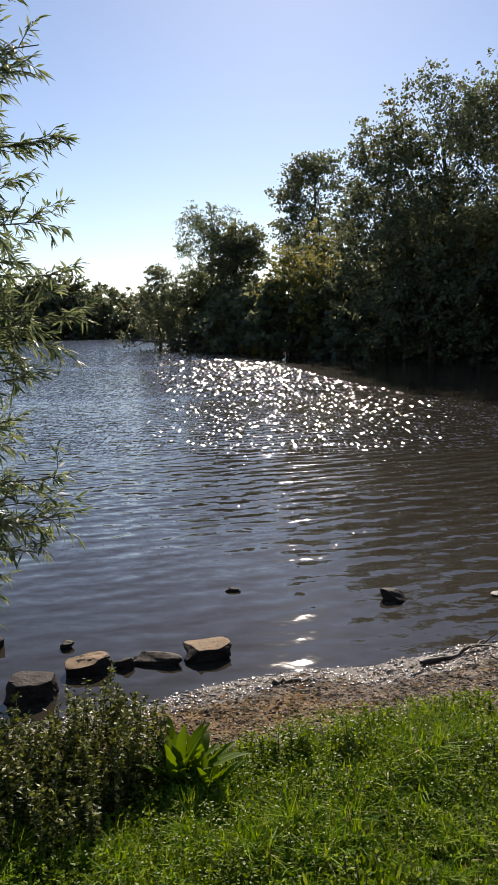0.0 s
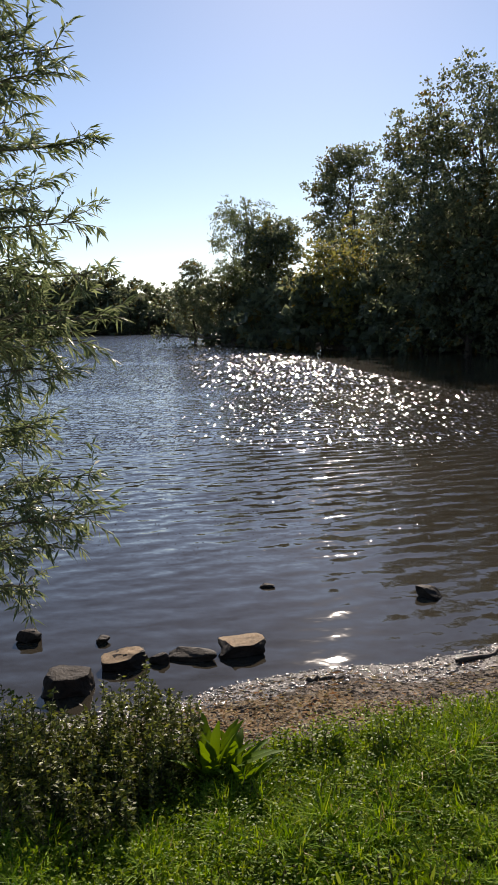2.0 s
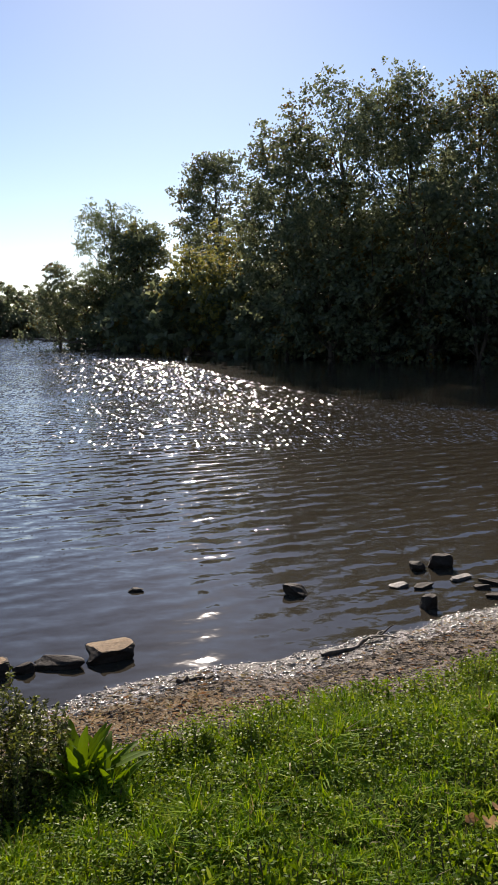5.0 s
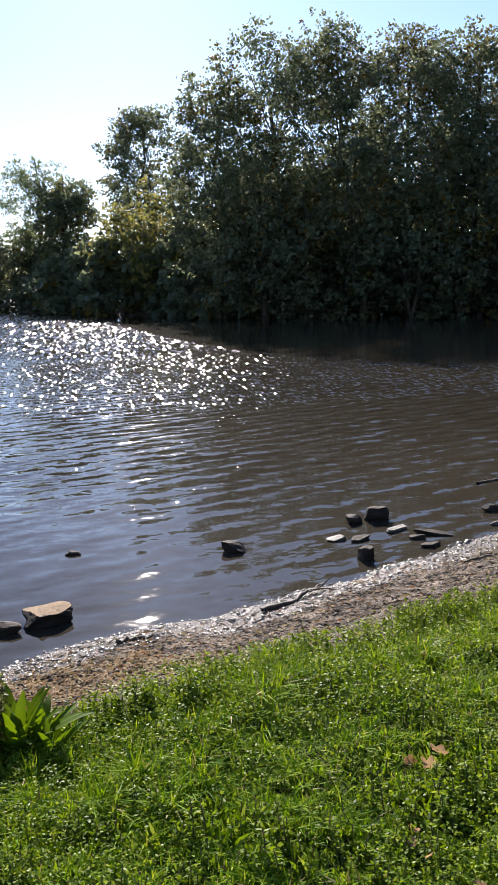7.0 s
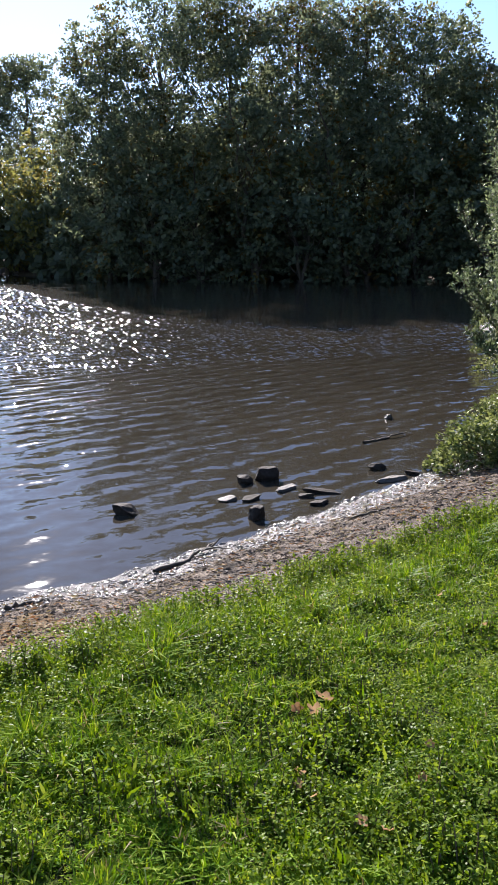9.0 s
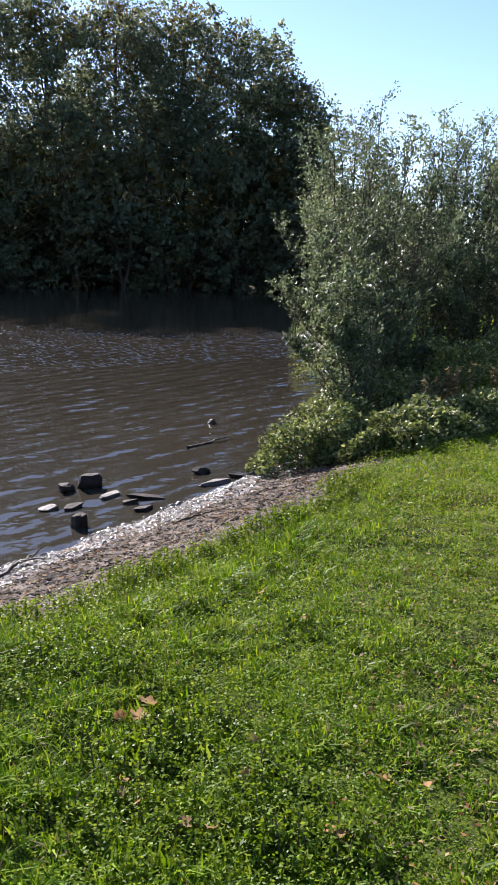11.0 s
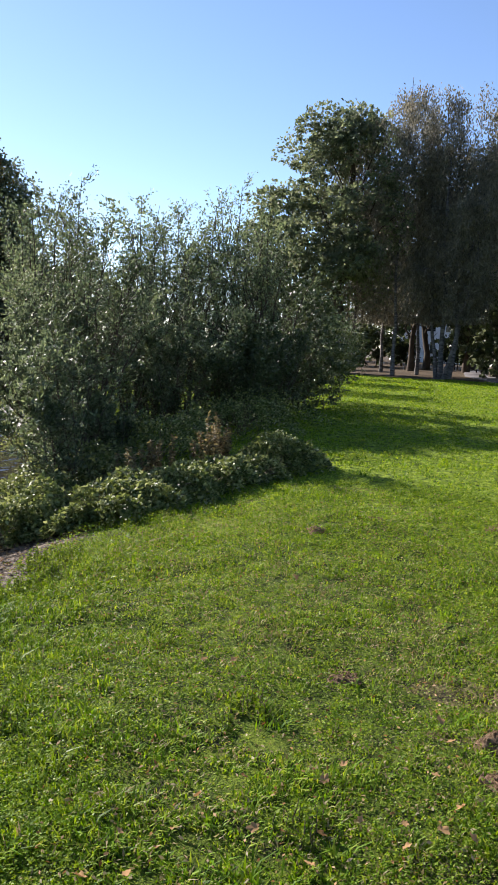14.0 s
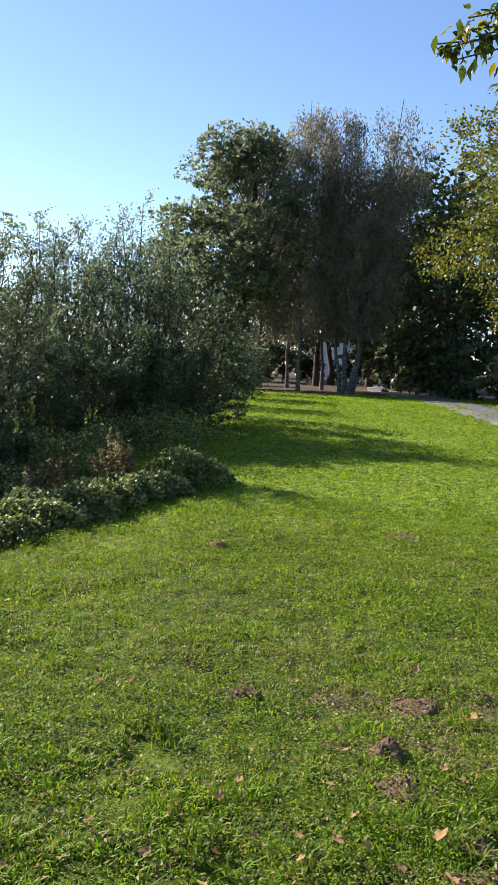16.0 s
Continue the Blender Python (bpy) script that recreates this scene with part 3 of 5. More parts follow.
def bank_fill():
    """Bushes overhanging the far waterline, and the depth of the wood behind."""
    rng = np.random.default_rng(33)
    bush = tree("waterside_bush", polar(-8, 56), 4.0, (1.7, 2.6, 2.1), (0.52, 0.4), 1500, (M_OAK, M_OAKDRY, 0.1), 34, "dark bush hanging over the far waterline", "bush", lobes=30, lobe=0.34, stems=3, trunk_r=0.06, group="bushes along the far waterline", low=-1.0, limb_count=4)
    for az in np.arange(-43, 6.0, 1.9):
        x = -math.sin(radians(az)) * 50
        d = 44.0
        while polar(az, d)[1] < np.interp(polar(az, d)[0], FAR_X, FAR_Y) + 0.5 and d < 112:
            d += 0.5
        s = rng.uniform(0.8, 1.25) * np.interp(d, [44, 80], [1.0, 1.25]) * (0.5 if az > 3.3 else 1.0)
        x, y = polar(az, d)
        c = copy_thing(bush, pose(x, y, float(land(x, y)) - 0.1, 0, 0, rng.uniform(0, 360)))
        c.scale = (s, s, s * rng.uniform(0.8, 1.2))
    for az in np.arange(7.5, 24.0, 1.0):
        d = 150.0
        while polar(az, d)[1] < np.interp(polar(az, d)[0], FAR_X, FAR_Y) + 0.5:
            d += 0.5
        x, y = polar(az, d)
        s = rng.uniform(1.5, 2.1)
        c = copy_thing(bush, pose(x, y, float(land(x, y)) - 0.3, 0, 0, rng.uniform(0, 360)))
        c.scale = (s, s, s * 0.8)
    for az, d, s in ((1.7, 81, 1.3), (2.7, 83, 1.2), (0.6, 79, 1.2)):
        x, y = polar(az, d)
        c = copy_thing(bush, pose(x, y, float(land(x, y)) - 0.1, 0, 0, rng.uniform(0, 360)))
        c.scale = (s, s, s * 1.1)
    deep = tree("woodland_tree", polar(-12, 68), 11.5, (6.0, 4.0, 5.6), (0.55, 0.42), 4200, (M_OAK,), 35, "dark tree deeper in the far wood", "tree", lobes=60, lobe=0.28, group="trees deeper in the wood", low=-1.0)
    for az in np.arange(-37, -7.0, 4.4):
        d = 66 + rng.uniform(0, 8) + 12 * (az > -6)
        x, y = polar(az, d)
        s = rng.uniform(0.8, 1.0) * np.interp(az, [-45, -36, -30, -10, -4], [0.7, 0.75, 1.05, 1.0, 0.7])
        c = copy_thing(deep, pose(x, y, float(land(x, y)) - 0.1, 0, 0, rng.uniform(0, 360)))
        c.scale = (s, s, s)


bank_fill()
# the point of land
tree("willow_tree", polar(2.4, 80), 14.2, (9.2, 3.4, 5.9), (0.3, 0.09), 12000, (M_WILLOW,), 41, "pale feathery willow on the point of land", lobes=45, lobe=0.26, low=1.5)
tree("ivy_clad_tree", polar(0.7, 76), 12.2, (6.4, 2.7, 6.5), (0.24, 0.19), 17000, (M_OAK, M_YELLOWISH, 0.12), 42, "dark ivy-clad tree with a rounded top on the point", lobes=50, lobe=0.28)
tree("small_tree", polar(6.0, 87), 7.6, (4.5, 3.0, 4.6), (0.26, 0.16), 9000, (M_OAK, M_OAKDRY, 0.1), 43, "small open tree leaning over the water", lobes=40, lobe=0.27, low=-0.4)
tree("small_tree", polar(4.2, 82), 6.6, (3.6, 2.8, 3.8), (0.26, 0.16), 8000, (M_OAK, M_OAKDRY, 0.1), 44, "small bushy tree at the tip of the point", lobes=36, lobe=0.28, low=0.3)


def drooping_branch():
    """Low limb reaching out from the point over the water, with hanging leafy twigs."""
    rng = np.random.default_rng(48)
    x0, y0 = polar(3.2, 74.6)
    root = new("fallen_limb")
    root.location = (x0, y0, WATER)
    b = bent(rng, (0, 0, 0.5), (-6.2, 1.6, 1.0), 10, 0.05, 0.03)
    part("main_limb", raw_mesh("main_limb", *tube(b, np.linspace(0.15, 0.05, 10), 7), [M_BARK], None, True), root)
    P, D = [], []
    for k in range(16):
        o = b[rng.integers(1, 10)]
        e = o + np.array([-rng.uniform(0.2, 1.3), rng.normal() * 0.3, rng.uniform(-0.6, 0.9)])
        part("twig", raw_mesh("twig", *tube(bent(rng, o, e, 6, 0.15, 0.06), np.linspace(0.05, 0.02, 6), 5), [M_BARK], None, True), root)
        P.append(e + rng.normal(size=(26, 3)) * np.array([0.4, 0.3, 0.22]))
    P = np.concatenate(P)
    P[:, 2] = np.maximum(P[:, 2], 0.12)
    part("foliage", raw_mesh("foliage", *leaf_arrays(rng, P, rng.normal(size=P.shape) - np.array([0, 0, 0.3]), 0.24, 0.15), [M_OAK]), root)
    tagged(root, "low leafy limb hanging out over the water", "branch")


drooping_branch()


def far_trees():
    """The tree line beyond the open water."""
    rng = np.random.default_rng(50)
    kinds = []
    for k in range(3):
        kinds.append(tree("lakeside_tree", (-40 - 7 * k, 176), 12, (5.6, 4.8, 6.6), (0.78, 0.56), 1200, (M_OAK, M_OAKDRY, 0.1), 51 + k, "dark rounded tree in the far lakeside line", lobes=42, lobe=0.3, low=-2.0, group="far lakeside trees", limb_count=4))
    for az in np.arange(3.0, 24.0, 0.62):
        d = 172 + rng.uniform(0, 22) + abs(az - 9) * 0.6
        x, y = polar(az, d)
        s = rng.uniform(0.72, 1.0) * np.interp(az, [3, 9, 11, 15, 24], [0.9, 1.05, 1.2, 1.35, 1.45])
        c = copy_thing(kinds[rng.integers(3)], pose(x, y, float(land(x, y)), 0, 0, rng.uniform(0, 360)))
        c.scale = (s, s, s)


far_trees()

# ---- sallows and brambles on the near bank ----
def sallow(at, h, spread, mats, seed, leaf, stems=14, shoots=38, full=21, lean=(0, 0), low=0.06):
    """Many-stemmed bush: splayed rods set with leafy side shoots."""
    rng = np.random.default_rng(seed)
    x, y = at
    while inland(x, y) < 0.35:
        y -= 0.1
    lean = (lean[0] + at[0] - x, lean[1] + at[1] - y)
    root = new("sallow_bush")
    root.location = (x, y, float(land(x, y)) - 0.05)
    rods, twigs, P, D = [], [], [], []
    u = np.linspace(0, 1, 9)
    for k in range(stems):
        a, q = rng.uniform(0, 2 * np.pi), math.sqrt(rng.uniform(0.0, 1.0)) * (1.0 if k else 0.3)
        out = np.array([math.cos(a), math.sin(a)]) * spread * q
        top = h * (1.0 - 0.34 * q * q) * rng.uniform(0.86, 1.0) if k else h * 0.98
        rod = np.stack([out[0] * (0.15 + 0.85 * u ** 1.5) + lean[0] * u ** 1.3, out[1] * (0.15 + 0.85 * u ** 1.5) + lean[1] * u ** 1.3, top * u ** 0.92], 1)
        rod += rng.normal(size=(9, 3)) * 0.03 * h * (u * (1.25 - u))[:, None]
        rods.append(tube(rod, np.linspace(0.030, 0.005, 9) * (h / 4.5), 6))
        for i in range(shoots):
            t = rng.uniform(low, 1.0) ** 0.7
            o = np.array([np.interp(t, u, rod[:, b]) for b in range(3)])
            b = rng.uniform(0, 2 * np.pi)
            tw = unit(np.array([math.cos(b), math.sin(b), rng.uniform(-0.1, 0.9)]) * 0.9 + np.array([0, 0, 0.7 * t]))
            ln = min(h, 4.6) * rng.uniform(0.08, 0.2) * (1.15 - 0.5 * t)
            e = o + tw * ln
            twigs.append(tube(np.stack([o, e]), (0.0045, 0.0015), 3))
            m = max(4, int(full * rng.uniform(0.6, 1.3) * (1.6 if t > 0.72 else 0.85)))
            f = rng.uniform(0.1, 1.1, m)[:, None]
            P.append(o + (e - o) * f + rng.normal(size=(m, 3)) * ln * 0.09)
            D.append(tw * 0.7 + rng.normal(size=(m, 3)) * 0.6)
    part("branchwork", raw_mesh("branchwork", *join(rods + twigs), [M_BARK]), root)
    P, D = np.concatenate(P), np.concatenate(D)
    V, F = leaf_arrays(rng, P, D, leaf[0], leaf[1])
    tone = wave(P[:, 0] + seed, P[:, 1] + P[:, 2], 1.3) + rng.normal(size=len(P)) * 0.4
    part("crown", raw_mesh("crown", V, F, list(mats[:2]), (tone > np.quantile(tone, 1 - mats[2])).astype(int)), root)
    return tagged(root, "tall grey-green sallow bush on the pond bank", "bush", "sallow bushes on the bank")


SAL = (M_GREYWILLOW, M_WILLOW, 0.3)
# ALD takes some, DRK mostly, leaves with shade put into their colour
ALD = (M_GREYWILLOW, M_SHADE, 0.35)
WIL = (M_WILLOW, M_GREYWILLOW, 0.45)
DRK = (M_SHADE, M_GREYWILLOW, 0.2)
# azimuth, distance, top elevation, spread, leaves, lean
for k, (az, d, e, ra, mats, lean) in enumerate((
        (-36.8, 17.0, 10.9, 1.15, SAL, (0, 0)), (-39.2, 18.0, 10.3, 1.25, SAL, (0, 0)), (-36.8, 14.5, 5.9, 0.95, SAL, (-0.1, 0.1)), (-37.4, 12.2, 2.2, 0.75, SAL, (-0.25, 0.15)),
        (-38.4, 11.8, 0.8, 0.75, ALD, (-0.2, 0.1)), (-40.6, 12.6, 8.2, 1.1, ALD, (0, 0)), (-38.8, 12.4, 4.8, 0.9, ALD, (-0.2, 0.2)), (-43.6, 18.0, 9.1, 1.3, WIL, (0, 0)), (-46.0, 18.5, 8.3, 1.35, WIL, (0, 0)),
        (-43.2, 13.8, 3.2, 1.0, SAL, (0, 0)), (-47.4, 16.6, 5.6, 1.2, SAL, (0, 0)), (-50.1, 18.6, 10.3, 1.1, WIL, (0, 0)), (-51.6, 17.6, 8.3, 1.25, WIL, (0, 0)), (-46.2, 13.6, 0.6, 1.0, ALD, (0, 0)),
        (-49.6, 14.8, 1.8, 1.1, ALD, (0, 0)), (-53.0, 19.0, 6.3, 1.4, DRK, (0, 0)), (-52.2, 15.6, 0.6, 1.0, DRK, (0, 0)), (-51.0, 14.6, 0.2, 1.0, DRK, (0, 0)), (-53.6, 17.2, 1.6, 1.1, DRK, (0, 0)), (-54.6, 19.5, 1.6, 1.3, DRK, (0, 0)), (-54.4, 22.0, 3.8, 1.5, DRK, (0, 0)), (-41.8, 19.0, 8.9, 1.4, SAL, (0, 0)), (-48.2, 18.5, 7.8, 1.4, WIL, (0, 0)), (-45.0, 15.8, 4.9, 1.1, SAL, (0, 0)), (-35.2, 15.8, 5.6, 0.9, SAL, (0, 0)), (-55.4, 27.0, 2.4, 1.6, DRK, (0, 0)), (-56.0, 33.0, 1.9, 1.8, DRK, (0, 0)), (-56.5, 39.0, 1.8, 2.0, DRK, (0, 0)))):
    g = (d / 13.0) ** 0.6
    h = 1.55 + d * math.tan(radians(e)) + 0.1
    if d < 18.9:
        sallow(polar(az, d), h, ra, mats, 400 + k, (0.058 * g, 0.028 * g), 13, 32, 18 if d < 15 else 12, lean)
    else:
        tree("sallow_bush", polar(az, d), h, (h * 0.5, ra, h * 0.52), (0.085, 0.045), 9000, mats, 400 + k, "tall grey-green sallow bush on the pond bank", "bush", lobes=70, lobe=0.2, trunk_r=0.06, stems=4, group="sallow bushes on the bank", low=-1.0, squash=1.2)
for k, (at, h, ra, mats) in enumerate((((5.75, 7.3), 1.35, 0.7, ALD), ((6.3, 7.75), 1.9, 0.75, SAL), ((6.9, 8.3), 2.2, 0.8, ALD), ((7.5, 8.2), 1.1, 0.6, SAL))):
    sallow(at, h, ra, mats, 440 + k, (0.062, 0.027), 12, 24, 14, (-0.12, 0.08), 0.02)


def bramble(at, ra, h, n, seed, label):
    """Low mound of arching stems with small leaves."""
    rng = np.random.default_rng(seed)
    root = new("bramble_patch")
    z0 = float(land(*at))
    root.location = (*at, z0)
    stems = []
    for k in range(36):
        a, q = rng.uniform(0, 2 * np.pi), rng.uniform(0.2, 1.0)
        o = np.array([math.cos(a), math.sin(a), 0]) * ra * 0.35 * q
        e = np.array([math.cos(a), math.sin(a), 0]) * ra * q + np.array([0, 0, h * rng.uniform(0.2, 0.8)])
        stems.append(tube(bent(rng, o, e, 7, 0.5, 0.06), np.linspace(0.006, 0.003, 7), 4))
    part("stalk", raw_mesh("stalk", *join(stems), [M_TWIG]), root)
    a, q = rng.uniform(0, 2 * np.pi, n), rng.uniform(0, 1, n) ** 0.5
    edge = 1 + 0.22 * np.sin(a * 3 + seed) + 0.12 * np.sin(a * 7 + 2)
    X, Y = np.cos(a) * q * ra * edge, np.sin(a) * q * ra * edge
    top = h * (1 - q ** 2.6) * (0.75 + 0.3 * wave(X + seed, Y, 5.0)) + 0.06
    g = land(X + at[0], Y + at[1]) - z0
    Z = g + top * rng.uniform(0.1, 1.0, n) ** 0.35
    D = np.stack([np.cos(a), np.sin(a), rng.uniform(-0.5, 0.7, n)], 1) + rng.normal(size=(n, 3)) * 0.6
    V, F = leaf_arrays(rng, np.stack([X, Y, Z], 1), D, 0.05, 0.033)
    part("foliage", raw_mesh("foliage", V, F, [M_BRAMBLE]), root)
    tagged(root, label, "bramble", "brambles on the bank")


for k, (at, ra, h, n) in enumerate((((4.7, 6.35), 0.62, 0.5, 6500), ((5.15, 5.85), 0.6, 0.46, 6500), ((5.65, 5.8), 0.55, 0.36, 5000), ((6.2, 5.75), 0.5, 0.32, 4500), ((6.75, 5.8), 0.5, 0.36, 4000), ((7.25, 5.75), 0.42, 0.28, 2500), ((7.95, 5.85), 0.5, 0.5, 4500), ((8.4, 6.15), 0.5, 0.5, 4000),
                                    ((5.5, 7.3), 0.7, 0.6, 5000), ((6.5, 7.6), 0.9, 0.6, 5000), ((8.2, 8.1), 1.0, 0.7, 5000), ((10.4, 8.6), 1.0, 0.8, 4000), ((12.2, 9.6), 1.1, 0.8, 4000), ((7.0, 8.7), 0.8, 0.6, 3500), ((8.9, 11.2), 0.9, 0.7, 3500), ((10.5, 13.4), 1.0, 0.9, 3500), ((12.0, 15.8), 1.1, 1.0, 3500), ((13.4, 18.0), 1.2, 1.2, 3500))):
    bramble(at, ra, h, n, 80 + k, "low sprawling bramble mound with pale sunlit leaves")


# ---- trees on the far side of the meadow ----
BIR = "birches at the meadow's end"
for az, d, h, ra, lean, sd in ((-60.8, 46, 16.4, 3.6, (0.3, 0.2), 91), (-58.1, 50, 15.0, 3.0, (-0.2, 0.2), 92), (-62.4, 50, 16.4, 3.0, (0.3, 0), 93),
                               (-64.0, 45, 15.8, 2.6, (0.5, 1.0), 94), (-64.5, 45.5, 16.0, 2.6, (0.3, -1.9), 95), (-63.7, 45.2, 13.5, 2.0, (1.0, 1.9), 96), (-64.2, 44.6, 12.5, 1.8, (-0.4, -2.6), 97), (-60.0, 52, 13.5, 2.4, (0.2, 0.3), 98)):
    h *= 1.025
    weeping("birch_tree", polar(az, d), h, (h * 0.62, ra, h * 0.40), (0.15, 0.066), 17500, M_BIRCHLEAF, sd, "weeping birch with a pale slender trunk and rusty leaves", M_BIRCH, 0.13 if sd in (94, 95) else 0.10, lean, 900, BIR, 3.0)
tree("oak_tree", polar(-57.0, 48), 15.6, (8.9, 4.6, 6.9), (0.22, 0.15), 29000, (M_OAK, M_WILLOW, 0.4), 101, "broad green oak behind the birches", lobes=85, lobe=0.2, low=3.0, trunk_r=0.38)
tree("oak_tree", polar(-53.4, 50), 12.6, (7.2, 3.4, 5.4), (0.22, 0.15), 12000, (M_OAK, M_WILLOW, 0.3), 102, "broad green oak behind the birches", lobes=70, lobe=0.22, low=2.2, trunk_r=0.3)
# the shade behind the birches is coloured into these crowns and bushes
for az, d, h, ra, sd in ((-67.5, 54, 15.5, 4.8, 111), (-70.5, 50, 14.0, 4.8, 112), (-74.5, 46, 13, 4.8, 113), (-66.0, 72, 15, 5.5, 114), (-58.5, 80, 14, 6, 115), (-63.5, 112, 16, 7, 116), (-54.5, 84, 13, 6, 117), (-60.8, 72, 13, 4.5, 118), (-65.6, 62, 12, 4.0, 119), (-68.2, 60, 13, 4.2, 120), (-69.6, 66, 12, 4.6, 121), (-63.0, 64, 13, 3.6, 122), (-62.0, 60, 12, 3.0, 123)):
    tree("shade_tree", polar(az, d), h, (h * 0.58, ra, h * 0.44), (0.36, 0.24) if az < -66.5 else (0.5, 0.33), 5000 if az < -66.5 else 2600, (M_SHADE,), sd, "dark dense tree in the shade behind the birches", lobes=70, lobe=0.24, low=1.6 if sd < 122 else 3.4, group="shade trees behind the birches")
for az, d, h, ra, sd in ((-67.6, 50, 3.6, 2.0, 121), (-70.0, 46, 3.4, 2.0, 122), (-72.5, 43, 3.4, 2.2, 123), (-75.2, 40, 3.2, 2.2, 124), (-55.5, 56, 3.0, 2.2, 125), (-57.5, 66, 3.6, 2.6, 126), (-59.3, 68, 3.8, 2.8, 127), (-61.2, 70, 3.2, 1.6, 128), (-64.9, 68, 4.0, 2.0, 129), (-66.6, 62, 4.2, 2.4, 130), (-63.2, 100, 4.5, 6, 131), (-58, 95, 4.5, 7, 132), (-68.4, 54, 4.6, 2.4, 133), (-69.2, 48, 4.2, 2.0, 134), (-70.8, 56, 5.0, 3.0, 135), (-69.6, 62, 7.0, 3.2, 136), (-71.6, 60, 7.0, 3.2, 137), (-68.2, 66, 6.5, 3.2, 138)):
    tree("undergrowth_bush", polar(az, d), h, (h * 0.5, ra, h * 0.5), (0.36, 0.25), 1700, (M_SHADE, M_OAK, 0.15), sd, "bush under the trees with leaves coloured shade-dark", "bush", lobes=40, lobe=0.3, stems=3, trunk_r=0.06, group="undergrowth by the path", limb_count=4)
# yellowing maple beside the path
tree("maple_tree", (27.2, 2.9), 13.0, (6.5, 7.4, 6.5), (0.12, 0.09), 62000, (M_MAPLE, M_ORANGE, 0.05), 131, "broad maple turning yellow beside the path", lobes=170, lobe=0.17, low=1.6, trunk_r=0.28, squash=0.38)


def house():
    root = new("house")
    x, y = polar(-63.1, 92)
    root.location = (x, y, float(land(x, y)))
    root.rotation_euler[2] = radians(-63 + 8)
    bm = bmesh.new()
    bmesh.ops.create_cube(bm, size=1, matrix=Matrix.LocRotScale((0, 4, 2.6), None, (7, 8, 5.4)))
    me = bpy.data.meshes.new("wall")
    bm.to_mesh(me)
    me.materials.append(M_WALL)
    part("wall", me, root, "white rendered walls")
    V = np.array([(-3.9, -0.4, 5.2), (3.9, -0.4, 5.2), (3.9, 8.4, 5.2), (-3.9, 8.4, 5.2), (-3.9, 4, 8.6), (3.9, 4, 8.6)], float)
    part("roof", raw_mesh("roof", V, np.array([(0, 1, 5), (0, 5, 4), (2, 3, 4), (2, 4, 5), (1, 2, 5), (3, 0, 4), (0, 2, 1), (0, 3, 2)]), [M_ROOF]), root, "tiled pitched roof")
    gm, gn, gl, gp = material("window_glass")
    gp.inputs["Base Color"].default_value, gp.inputs["Roughness"].default_value = (0.02, 0.022, 0.025, 1), 0.08
    for wx in (-2.1, 0.0, 2.1):
        for wz in (1.5, 3.9):
            bm = bmesh.new()
            bmesh.ops.create_cube(bm, size=1, matrix=Matrix.LocRotScale((wx, -0.01, wz), None, (1.15, 0.1, 1.15)))
            me = bpy.data.meshes.new("window")
            bm.to_mesh(me)
            me.materials.append(M_WALL)
            w = part("window", me, root)
            for px in (-0.26, 0.26):
                bm = bmesh.new()
                bmesh.ops.create_cube(bm, size=1, matrix=Matrix.LocRotScale((wx + px, -0.065, wz), None, (0.46, 0.02, 1.0)))
                me = bpy.data.meshes.new("pane")
                bm.to_mesh(me)
                me.materials.append(gm)
                part("pane", me, w)
    tagged(root, "white two-storey house glimpsed between the trunks", "house")


house()


